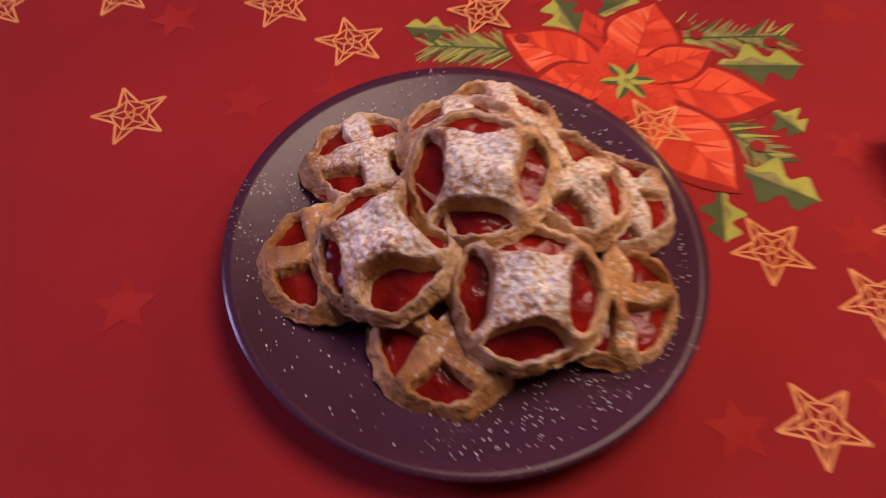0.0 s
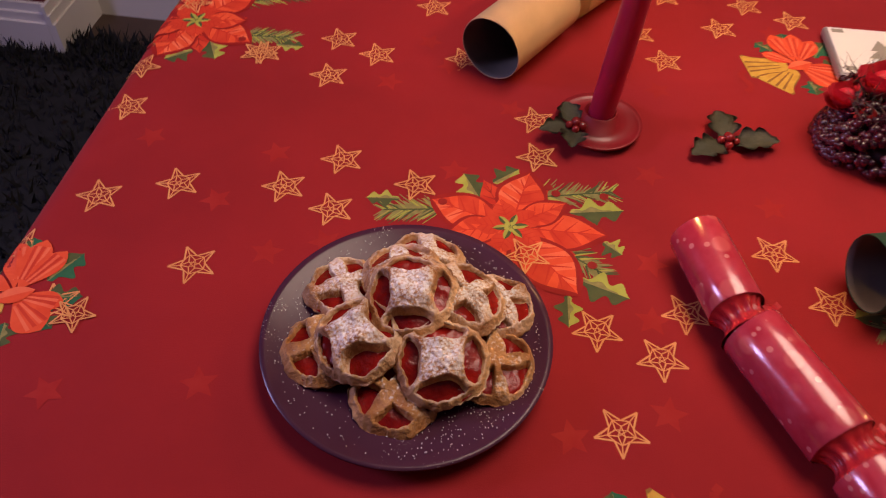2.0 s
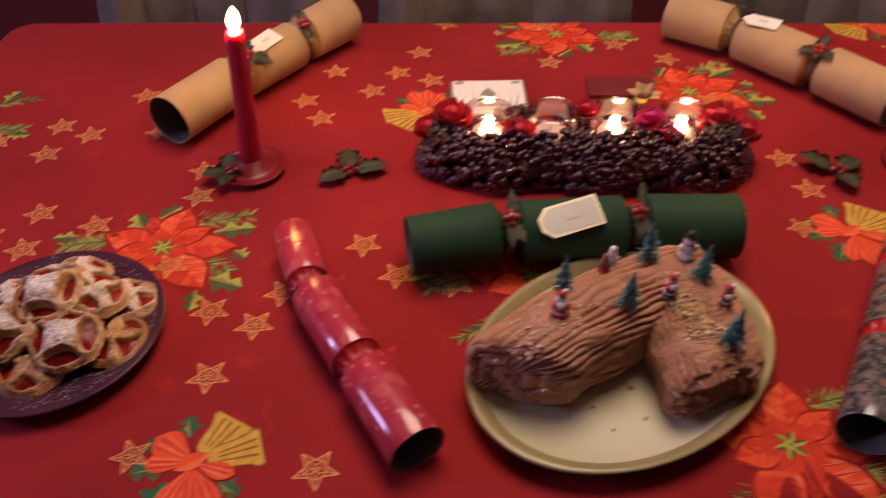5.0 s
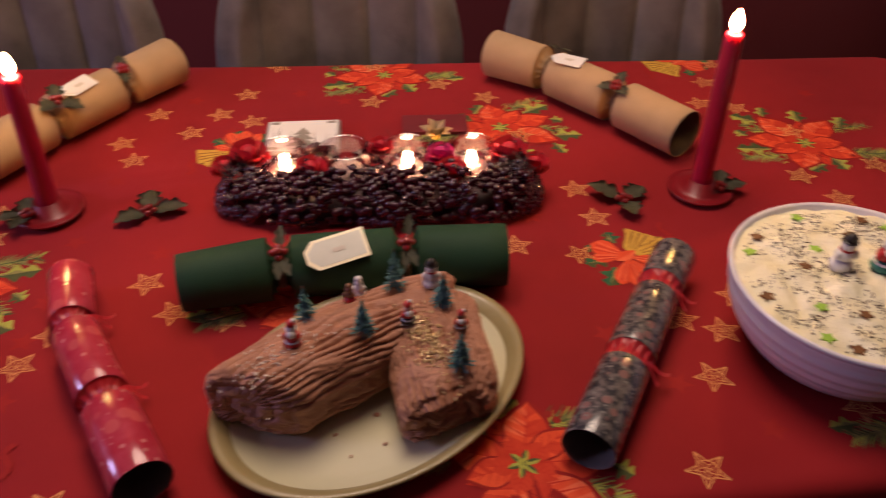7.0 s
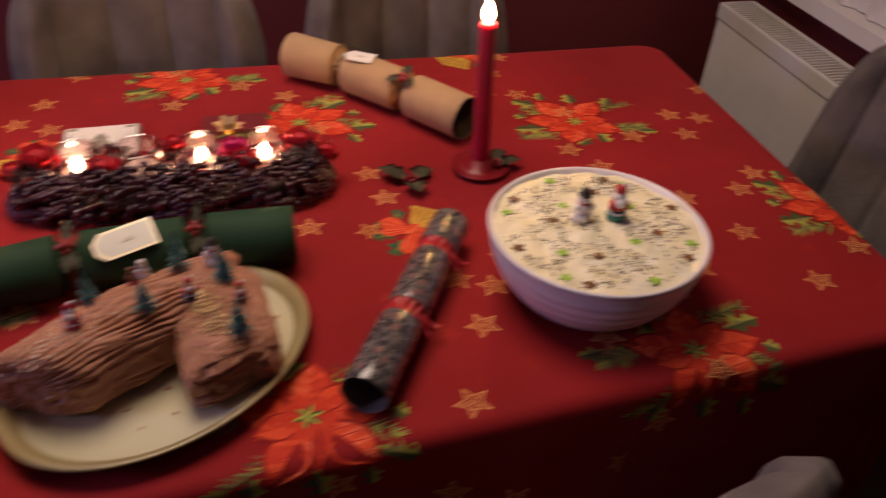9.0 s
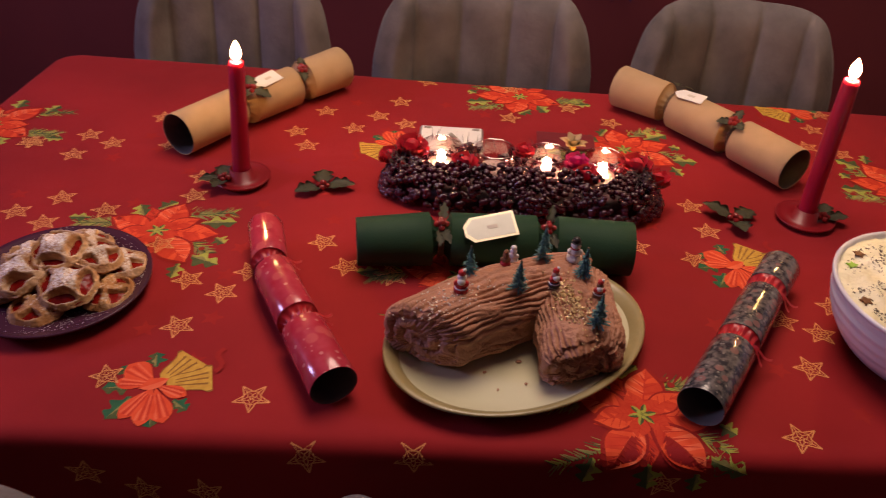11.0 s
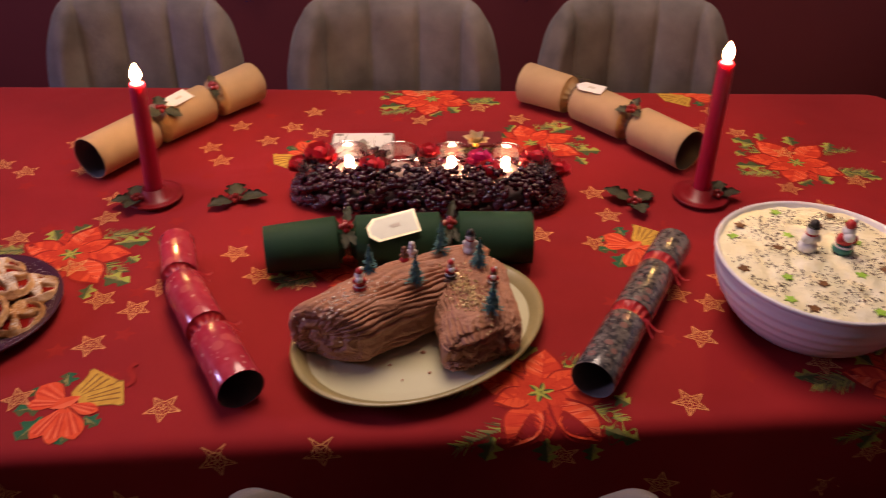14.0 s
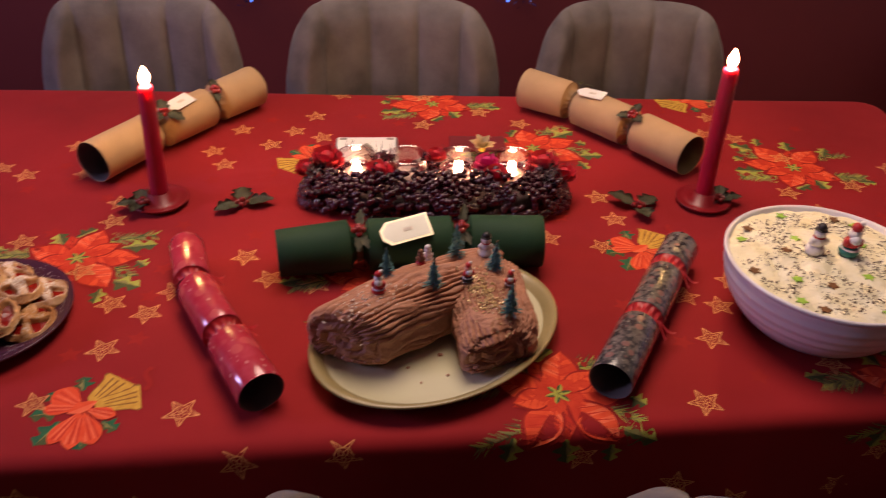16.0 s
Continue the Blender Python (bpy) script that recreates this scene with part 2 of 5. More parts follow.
def add_sugar(m, amount, scale=260.0, reach=None):
    """Icing sugar that has settled on what faces up."""
    n, link, b = nodes_of(m)
    co, t, big = n.new("ShaderNodeTexCoord"), n.new("ShaderNodeTexNoise"), n.new("ShaderNodeTexNoise")
    t.inputs["Scale"].default_value, t.inputs["Detail"].default_value = scale, 5
    big.inputs["Scale"].default_value, big.inputs["Detail"].default_value = 24, 3
    link(co.outputs["Object"], t.inputs["Vector"])
    link(co.outputs["Object"], big.inputs["Vector"])
    geo, sep = n.new("ShaderNodeNewGeometry"), n.new("ShaderNodeSeparateXYZ")
    link(geo.outputs["Normal"], sep.inputs["Vector"])
    up = n.new("ShaderNodeMapRange")
    up.inputs["From Min"].default_value, up.inputs["From Max"].default_value = 0.35, 0.95
    link(sep.outputs["Z"], up.inputs["Value"])
    add, mr, mul, mix = n.new("ShaderNodeMath"), n.new("ShaderNodeMapRange"), n.new("ShaderNodeMath"), n.new("ShaderNodeMix")
    add.operation, mul.operation = "ADD", "MULTIPLY"
    link(t.outputs["Fac"], add.inputs[0])
    link(big.outputs["Fac"], add.inputs[1])
    mr.inputs["From Min"].default_value, mr.inputs["From Max"].default_value = 1.18 - amount, 1.44 - amount
    link(add.outputs["Value"], mr.inputs["Value"])
    link(mr.outputs["Result"], mul.inputs[0])
    link(up.outputs["Result"], mul.inputs[1])
    if reach:
        flat, dist, fall, keep = n.new("ShaderNodeVectorMath"), n.new("ShaderNodeVectorMath"), n.new("ShaderNodeMapRange"), n.new("ShaderNodeMath")
        flat.operation, dist.operation, keep.operation = "MULTIPLY", "LENGTH", "MULTIPLY"
        flat.inputs[1].default_value = (1, 1, 0)
        link(co.outputs["Object"], flat.inputs[0])
        link(flat.outputs["Vector"], dist.inputs[0])
        fall.inputs["From Min"].default_value, fall.inputs["From Max"].default_value = reach[1], reach[0]
        fall.inputs["To Min"].default_value = reach[2]
        link(dist.outputs["Value"], fall.inputs["Value"])
        link(mul.outputs["Value"], keep.inputs[0])
        link(fall.outputs["Result"], keep.inputs[1])
        mul = keep
    mix.data_type = "RGBA"
    old = b.inputs["Base Color"].links[0].from_socket
    link(mul.outputs["Value"], mix.inputs["Factor"])
    link(old, mix.inputs["A"])
    mix.inputs["B"].default_value = (0.80, 0.77, 0.76, 1)
    link(mix.outputs["Result"], b.inputs["Base Color"])


for _name in ("cloth", "gold_ink", "faint_ink", "petal", "petal_dark", "petal_light", "petal_vein", "petal_shadow", "leaf_dark", "leaf_light", "needle", "teal_leaf", "bell_gold", "bell_dark", "berry_ink"):
    M[_name].node_tree.nodes["Principled BSDF"].inputs["Specular IOR Level"].default_value = 0.18
for _name, _level in (("choc", 0.3), ("plate_dark", 0.25), ("jam", 0.25), ("velvet", 0.15), ("green_card", 0.25), ("kraft", 0.2), ("pastry", 0.2), ("pastry_plain", 0.25)):
    M[_name].node_tree.nodes["Principled BSDF"].inputs["Specular IOR Level"].default_value = _level
add_spots(M["red_foil"], 85, (0.56, 0.17, 0.17), 0.22)
add_spots(M["red_foil"], 34, (0.50, 0.08, 0.09), 0.30)
add_spots(M["dark_paper"], 60, (0.22, 0.12, 0.11), 0.33)
add_spots(M["dark_paper"], 130, (0.21, 0.20, 0.18), 0.22)
add_sugar(M["pastry"], 0.34, 480, (0.013, 0.030, 0.26))
add_sugar(M["pastry_plain"], 0.15, 330, (0.016, 0.031, 0.2))
add_sugar(M["plate_dark"], -0.07, 600)

_b = M["red_wax"].node_tree.nodes["Principled BSDF"]
_b.inputs["Subsurface Weight"].default_value, _b.inputs["Subsurface Scale"].default_value = 0.6, 0.02
_b.inputs["Subsurface Radius"].default_value = (1.0, 0.25, 0.25)
_n, _link, _b = nodes_of(M["cloth"])
_co, _tex, _bump = _n.new("ShaderNodeTexCoord"), _n.new("ShaderNodeTexNoise"), _n.new("ShaderNodeBump")
_tex.inputs["Scale"].default_value, _tex.inputs["Detail"].default_value, _tex.inputs["Distortion"].default_value = 6.0, 2.0, 0.6
_bump.inputs["Strength"].default_value, _bump.inputs["Distance"].default_value = 0.35, 0.012
_link(_co.outputs["Object"], _tex.inputs["Vector"])
_link(_tex.outputs["Fac"], _bump.inputs["Height"])
_link(_b.inputs["Normal"].links[0].from_socket, _bump.inputs["Normal"])
_link(_bump.outputs["Normal"], _b.inputs["Normal"])
GLASS = bpy.data.materials.new("clear thin glass")
GLASS.use_nodes = True
_n, _link = GLASS.node_tree.nodes, GLASS.node_tree.links.new
_clear, _gloss, _face, _range, _mix = (_n.new("ShaderNodeBsdfTransparent"), _n.new("ShaderNodeBsdfGlossy"), _n.new("ShaderNodeLayerWeight"), _n.new("ShaderNodeMapRange"), _n.new("ShaderNodeMixShader"))
_clear.inputs["Color"].default_value = (0.97, 0.88, 0.90, 1)
_gloss.inputs["Roughness"].default_value = 0.06
_face.inputs["Blend"].default_value = 0.22
_range.inputs["To Min"].default_value, _range.inputs["To Max"].default_value = 0.10, 0.80
_link(_face.outputs["Facing"], _range.inputs["Value"])
_link(_range.outputs["Result"], _mix.inputs["Fac"])
_link(_clear.outputs["BSDF"], _mix.inputs[1])
_link(_gloss.outputs["BSDF"], _mix.inputs[2])
_link(_mix.outputs["Shader"], _n["Material Output"].inputs["Surface"])


# ---------------------------------------------------------------- the room
XW, XE, YS, YN, ZC = -2.3, 1.80, -2.9, 1.31, 2.4


def slab(name, x0, x1, y0, y1, z0, z1, material, label, category):
    ob = part(name, box((x1 - x0, y1 - y0, z1 - z0), ((x0 + x1) / 2, (y0 + y1) / 2, (z0 + z1) / 2)), material, None)
    return tagged(ob, label, category, kind="structure")


slab("floor", XW, XE, YS, YN, -0.1, 0, M["floor"], "dark brown floor of a dim dining room", "floor")
slab("ceiling", XW, XE, YS, YN, ZC, ZC + 0.1, M["ceiling"], "plain pale ceiling of the dining room", "ceiling")
slab("wall_north", XW - 0.1, XE + 0.1, YN, YN + 0.1, 0, ZC, M["wall"], "deep maroon painted wall behind the chairs", "wall")
slab("wall_south", XW - 0.1, XE + 0.1, YS - 0.1, YS, 0, ZC, M["wall"], "deep maroon painted wall", "wall")
slab("wall_west", XW - 0.1, XW, YS, YN, 0, ZC, M["wall"], "deep maroon painted wall", "wall")
slab("wall_east", XE, XE + 0.1, YS, YN, 0, ZC, M["wall"], "deep maroon painted wall", "wall")
slab("chimney_breast", XW, -1.42, 1.10, YN, 0, ZC, M["wall"], "maroon chimney breast beside the table", "wall")


def skirting(x0, x1, y0, y1):
    """A moulded skirting board: three stepped bands."""
    for k, (z0, z1, d) in enumerate(((0, 0.10, 0.020), (0.10, 0.125, 0.014), (0.125, 0.15, 0.009))):
        g = 0.020 - d
        if x1 - x0 > y1 - y0:
            ob = slab("skirting_board", x0, x1, y0 + g, y1, z0, z1, M["skirting"], "white painted moulded skirting board", "skirting")
        else:
            ob = slab("skirting_board", x0, x1 - g, y0, y1, z0, z1, M["skirting"], "white painted moulded skirting board", "skirting")


skirting(-1.42 + 0.021, XE, YN - 0.020, YN)
skirting(-1.42, -1.42 + 0.020, 1.08, YN)
skirting(XW, -1.421, 1.08, 1.10)


def make_rug():
    bm = bmesh.new()
    rnd = random.Random(5)
    for i in range(9000):
        x, y = rnd.uniform(-1.75, -0.75), rnd.uniform(-0.75, 1.14)
        if rnd.random() < 0.35:
            x, y = rnd.choice(((rnd.uniform(-1.75, -0.75), rnd.uniform(1.02, 1.17)), (x, y)))
        h, a, w = rnd.uniform(0.025, 0.06), rnd.uniform(0, 6.28), rnd.uniform(0.004, 0.009)
        lx, ly = rnd.uniform(-0.03, 0.03), rnd.uniform(-0.03, 0.03)
        v = [bm.verts.new((x + w * math.cos(a), y + w * math.sin(a), 0.004)), bm.verts.new((x - w * math.cos(a), y - w * math.sin(a), 0.004)), bm.verts.new((x + lx, y + ly, h))]
        bm.faces.new(v)
    rug = tagged(part("shaggy_rug", box((1.0, 1.9, 0.016), (-1.25, 0.2, 0.009), 0.005), M["rug"], None), "black shaggy rug on the floor by the wall", "rug")
    part("pile", bm, M["rug"], rug, kind="stuff")


make_rug()


def make_radiator():
    rad = thing("radiator", pose(1.652, 0.20, 0.0), "white convector radiator with a grille top", "radiator")
    ln, top = 0.93, 0.60
    bm = bmesh.new()
    n = 124
    for i in range(n + 1):
        y = ln * i / n
        x = -0.004 if i % 2 else 0.002
        bm.verts.new((x, y, 0.12))
        bm.verts.new((x, y, top - 0.045))
    bm.verts.ensure_lookup_table()
    for i in range(n):
        bm.faces.new([bm.verts[k] for k in (2 * i, 2 * i + 2, 2 * i + 3, 2 * i + 1)])
    part("front_panel", bm, M["radiator"], rad)
    part("body", box((0.092, ln, top - 0.13), (0.052, ln / 2, 0.12 + (top - 0.13) / 2), 0.004), M["radiator"], rad)
    part("top_rail", box((0.012, ln + 0.01, 0.045), (0.002, ln / 2, top - 0.0225), 0.005), M["radiator"], rad)
    part("back_rail", box((0.010, ln + 0.01, 0.03), (0.100, ln / 2, top - 0.015), 0.004), M["radiator"], rad)
    for sy in (0, ln):
        part("end_panel", box((0.098, 0.006, top - 0.12), (0.052, sy, 0.12 + (top - 0.12) / 2), 0.002), M["radiator"], rad)
    for i in range(62):
        part("grille_bar", box((0.086, 0.006, 0.006), (0.051, 0.012 + (ln - 0.024) * i / 61, top - 0.006)), M["radiator"], rad)
    for sy in (0.12, ln - 0.12):
        part("foot", box((0.05, 0.03, 0.12), (0.05, sy, 0.06), 0.004), M["radiator"], rad)


make_radiator()

sill = slab("window_sill", 1.735, XE, -0.4, 1.25, 0.66, 0.70, M["skirting"], "white painted window sill above the radiator", "sill")


def make_blind():
    """The pale embossed cloth that hangs behind the sill."""
    bm = bmesh.new()
    ny, nz = 150, 24
    rows = []
    for i in range(ny + 1):
        y = -0.4 + 1.65 * i / ny
        col = []
        for k in range(nz + 1):
            z = 0.702 + 0.75 * k / nz
            x = 1.785 - 0.008 * math.sin(y * 55) - 0.004 * math.sin(y * 130 + z * 20)
            col.append(bm.verts.new((x, y, z)))
        rows.append(col)
    for i in range(ny):
        for k in range(nz):
            bm.faces.new((rows[i][k], rows[i + 1][k], rows[i + 1][k + 1], rows[i][k + 1]))
    ob = part("net_curtain", bm, mat("white net cloth", (0.62, 0.60, 0.58), (0.72, 0.70, 0.67), 30, 0.8, 0.5, 60), None, smooth=True)
    return tagged(ob, "white net curtain hanging down to the sill", "curtain")


make_blind()


def make_tinsel(x, z):
    ob = thing("fairy_light_cluster", pose(x, YN - 0.02, z), "cluster of blue fairy lights and foil on the wall", "fairy lights", "blue fairy lights")
    rnd = random.Random(int(x * 1000))
    bm = bmesh.new()
    for i in range(160):
        p = Vector((rnd.gauss(0, 0.035), -abs(rnd.gauss(0, 0.012)), rnd.gauss(0.015, 0.022)))
        q = p + Vector((rnd.uniform(-1, 1), rnd.uniform(-0.6, 0), rnd.uniform(-1, 1))).normalized() * 0.014
        w = Vector((rnd.uniform(-1, 1), 0, rnd.uniform(-1, 1))) * 0.002
        bm.faces.new([bm.verts.new(v) for v in (p - w, p + w, q + w * 0.3)])
    part("foil", bm, M["blue_foil"], ob)
    for i in range(9):
        b = ball(0.0035, (rnd.gauss(0, 0.03), -0.022, rnd.gauss(0.015, 0.018)), 1)
        part("bulb", b, M["blue_light"], ob)


make_tinsel(-0.24, 0.725)
make_tinsel(0.512, 0.73)

# ---------------------------------------------------------------- table and cloth
TX0, TX1, TY0, TY1 = -0.634, 1.15, -0.335, 0.56
RC, RB = 0.05, 0.017


def drape(u, v, lift=0.0):
    """Where the point (u, v) of the flat cloth lies once it hangs over the table."""
    cx = min(max(u, TX0 + RC), TX1 - RC)
    cy = min(max(v, TY0 - 0.012 + 0.075 * u + RC), TY1 - RC)
    dx, dy = u - cx, v - cy
    d = math.hypot(dx, dy)
    sag = 0.0012 * math.sin(9 * u + 2 * math.sin(5 * v)) * math.sin(7.3 * v + 1)
    if d < 1e-9 or d <= RC - RB:
        return Vector((u, v, TZ + lift - 0.0012 + sag))
    nx, ny = dx / d, dy / d
    e = d - (RC - RB)
    if e < RB * math.pi / 2:
        h, g = (RB + lift) * math.sin(e / RB), RB - (RB + lift) * math.cos(e / RB)
        sag *= 1 - e / (RB * math.pi / 2)
    else:
        q = e - RB * math.pi / 2
        ripple = 0.014 * min(1, q / 0.12) * math.sin(19 * (cx + nx) + 23 * (cy + ny))
        h, g, sag = RB + lift + ripple + 0.04 * q, RB + q, 0
    return Vector((cx + nx * (RC - RB + h), cy + ny * (RC - RB + h), TZ - g - 0.0012 + sag))


def make_table():
    table = thing("dining_table", pose((TX0 + TX1) / 2, (TY0 + TY1) / 2, 0), "long dining table hidden under a red cloth", "table")
    w, d = TX1 - TX0 - 0.02, TY1 - TY0 - 0.08
    part("tabletop", box((w - 0.08, d - 0.05, 0.03), (0, 0.025, TZ - 0.026), 0.006), M["wood_leg"], table)
    for sx in (-1, 1):
        for sy in (-1, 1):
            part("leg", box((0.06, 0.06, TZ - 0.04), (sx * (w / 2 - 0.12), sy * (d / 2 - 0.12), (TZ - 0.04) / 2), 0.006), M["wood_leg"], table)


make_table()


def make_cloth():
    bm = bmesh.new()
    hang = 0.22

    def line(a, b):
        inner = np.linspace(a + 0.1, b - 0.1, 60)
        return [*np.linspace(a - hang, a - 0.04, 12), *np.linspace(a - 0.03, a + 0.09, 16), *inner,
                *np.linspace(b - 0.09, b + 0.03, 16), *np.linspace(b + 0.04, b + hang, 12)]

    us, vs = line(TX0, TX1), line(TY0, TY1)
    grid = [[bm.verts.new(drape(u, v)) for v in vs] for u in us]
    for i in range(len(us) - 1):
        for j in range(len(vs) - 1):
            bm.faces.new((grid[i][j], grid[i + 1][j], grid[i + 1][j + 1], grid[i][j + 1]))
    return tagged(part("tablecloth", bm, M["cloth"], None, smooth=True),
                  "red festive tablecloth printed with gold stars, poinsettias and bells", "tablecloth")


cloth = make_cloth()


# ---------------------------------------------------------------- the print on the cloth
class Print:
    """Collects flat printed shapes, layer over layer, and lays them on the cloth."""

    def __init__(self, x, y, turn=0.0, size=1.0):
        self.bm, self.mats, self.layer = bmesh.new(), [], 0
        self.x, self.y, self.size = x, y, size
        self.c, self.s = math.cos(radians(turn)), math.sin(radians(turn))

    def vert(self, p):
        px, py = p[0] * self.size, p[1] * self.size
        return self.bm.verts.new(drape(self.x + px * self.c - py * self.s, self.y + px * self.s + py * self.c,
                                       0.0003 + 0.00003 * self.layer))

    def face(self, pts, ink):
        if ink not in self.mats:
            self.mats.append(ink)
        f = self.bm.faces.new([self.vert(p) for p in pts])
        f.material_index = self.mats.index(ink)

    def stroke(self, p, q, w, ink, w2=None):
        p, q = Vector(p), Vector(q)
        d = (q - p).normalized()
        n = Vector((-d.y, d.x))
        w2 = w if w2 is None else w2
        self.face([p - n * w / 2, q - n * w2 / 2, q + n * w2 / 2, p + n * w / 2], ink)

    def leaf(self, p, q, half, left, right, vein=None, spikes=0, peak=0.45, steps=9):
        """A leaf from p to q: two halves of colour, a wavy or toothed edge, veins."""
        p, q = Vector(p), Vector(q)
        d = q - p
        n = Vector((-d.y, d.x)).normalized()

        def edge(t, side):
            w = half * (math.sin(math.pi * t ** (math.log(0.5) / math.log(peak)))) ** (1.3 if vein else 0.8)
            if spikes:
                w *= 0.42 + 0.78 * abs(math.cos(math.pi * spikes * t)) ** 2.2
            return p + d * t + n * w * side
        for side, ink in ((1, left), (-1, right)):
            dusk = M["petal_dark"]
            for i in range(steps):
                a, b = i / steps, (i + 1) / steps
                if vein:
                    a0, b0 = max(0, a - 0.10), max(0, b - 0.10) if i < steps - 1 else b
                    tone = ((right, left, right, left) if side > 0 else (dusk, left, dusk, dusk))[i // 2 % 4] if i > 3 else dusk
                    self.face([p + d * a0, p + d * b0, edge(b, side), edge(a, side)], tone)
                else:
                    self.face([p + d * a, p + d * b, edge(b, side), edge(a, side)], ink)
        if vein:
            self.layer += 1
            for i in range(1, 6):
                t = i / 7
                for side in (1, -1):
                    m = edge(min(1, t + 0.16), side)
                    base = p + d * t
                    self.stroke(base, base + (m - base) * 0.86, half * 0.10, vein, half * 0.03)
            self.stroke(p, p + d * 0.94, half * 0.10, vein, half * 0.03)
            self.layer -= 1

    def done(self, name, label=""):
        return part(name, self.bm, self.mats, cloth, label)


def star_points(r, turn, inner=0.44):
    return [Vector((math.cos(radians(turn + 36 * k)), math.sin(radians(turn + 36 * k)))) * (r if k % 2 == 0 else r * inner) for k in range(10)]


def draw_star(p, x, y, turn, r=0.0205, ink="gold_ink", w=0.00125):
    pts = [Vector((x, y)) + v for v in star_points(r, turn)]
    mid = [Vector((x, y)) + v for v in star_points(r * 0.52, turn, 0.42)]
    for k in range(10):
        p.stroke(pts[k], pts[(k + 1) % 10], w * 1.15, M[ink])
        p.stroke(mid[k], mid[(k + 1) % 10], w * 0.8, M[ink])
    for k in range(0, 10, 2):
        p.stroke(pts[k], mid[k], w * 0.75, M[ink])
        p.stroke(pts[(k + 1) % 10], mid[k], w * 0.75, M[ink])
        p.stroke(pts[(k + 9) % 10], mid[k], w * 0.75, M[ink])
        p.stroke(mid[(k + 1) % 10], mid[(k + 5) % 10], w * 0.6, M[ink])


STARS_WEST = ((-0.584, -0.029, 43), (-0.521, -0.003, 47), (-0.606, 0.090, 52), (-0.428, 0.009, 45), (-0.385, 0.053, 45),
              (-0.380, -0.011, 45), (-0.477, -0.090, 52), (-0.570, -0.145, 44), (-0.624, -0.094, 10), (-0.427, 0.174, 40),
              (-0.503, 0.200, 45), (-0.430, 0.238, 42), (-0.384, 0.218, 42), (-0.338, 0.317, 36), (-0.293, 0.226, 45),
              (-0.212, 0.139, 36), (-0.148, -0.103, 54), (-0.099, -0.122, 57), (-0.130, -0.188, 57), (-0.078, -0.076, 50),
              (-0.015, -0.287, 60), (0.0, 0.0, 54), (0.040, -0.049, 51), (0.103, -0.062, 36), (0.053, -0.352, 64), (0.160, -0.341, 58))
STARS_NORTH = ((-0.081, 0.259, 33), (-0.017, 0.332, 38), (0.067, 0.362, 36), (-0.109, 0.305, 40), (0.017, 0.385, 39),
               (0.047, 0.448, 30), (0.087, 0.545, 40), (-0.076, 0.388, 30), (0.488, 0.401, 29), (0.803, 0.377, 36),
               (0.781, 0.465, 25), (0.752, 0.395, 27))
STARS_EAST = ((0.516, 0.168, 22), (0.530, 0.105, 18), (0.423, 0.053, 18), (0.656, -0.046, 19), (0.625, -0.100, 17),
              (0.595, -0.164, 36), (0.555, -0.271, 38), (0.585, -0.081, 8), (1.078, 0.083, 12), (1.035, 0.045, 18),
              (1.085, 0.021, 18), (0.983, -0.053, 18), (1.146, 0.055, 12), (0.941, 0.035, 14), (1.034, 0.271, 17),
              (1.080, 0.253, 24), (1.033, 0.207, 15), (1.131, 0.349, 8), (0.858, 0.133, 16), (0.887, -0.114, 23), (1.026, -0.161, 23))
STARS_HANGING = ((0.529, -0.389, 20), (0.413, -0.346, 33), (0.596, -0.406, 46), (0.730, -0.404, 59), (0.763, -0.340, 72), (-0.172, -0.407, 85), (-0.117, -0.427, 98), (-0.049, -0.414, 111))
for sx, sy, turn in (*STARS_WEST, *STARS_NORTH, *STARS_EAST, *STARS_HANGING):
    pr = Print(sx, sy)
    draw_star(pr, 0, 0, turn)
    pr.done("star_print", "gold outlined star print")

FAINT = ((-0.422, -0.068), (-0.435, -0.196), (-0.482, -0.017), (-0.104, -0.028), (-0.105, -0.087), (-0.165, -0.198), (-0.377, -0.049),
         (-0.103, 0.079), (-0.096, -0.169), (0.004, 0.053), (-0.447, 0.051), (-0.568, 0.052), (-0.364, 0.175), (-0.281, 0.056),
         (-0.090, 0.207), (0.557, -0.171), (-0.236, 0.152), (0.040, 0.333), (0.130, 0.449), (-0.306, 0.212), (-0.333, 0.250),
         (-0.040, -0.107), (-0.093, -0.242), (0.50, -0.10), (0.63, -0.23), (0.70, 0.36), (0.95, 0.12), (1.05, -0.10), (0.62, 0.30),
         (-0.03, 0.43), (0.20, 0.42), (0.93, 0.42), (-0.54, -0.22), (-0.30, -0.29), (0.45, 0.11))
for k, (sx, sy) in enumerate(FAINT):
    pr = Print(sx, sy)
    pts = star_points(0.0150, 20 + 17 * k, 0.46)
    for i in range(0, 10, 2):
        pr.face([(0, 0), pts[i - 1], pts[i], pts[i + 1]], M["faint_ink"])
    pr.done("faint_star_print", "faint pink star print")


def sprig(p, a, b, rnd, n=40, length=0.026, ink=("needle", "needle", "leaf_dark", "leaf_light")):
    a, b = Vector(a), Vector(b)
    d = (b - a).normalized()
    side = Vector((-d.y, d.x))
    for i in range(n):
        t = i / n
        base = a + (b - a) * t
        for sgn in (1, -1):
            q = base + (d * rnd.uniform(0.5, 0.9) + side * sgn * rnd.uniform(0.4, 0.8)) * length * rnd.uniform(0.7, 1.1) * (1 - 0.35 * t)
            p.stroke(base, q, 0.0024, M[rnd.choice(ink)], 0.0007)
    p.stroke(a, b, 0.0016, M["leaf_dark"])


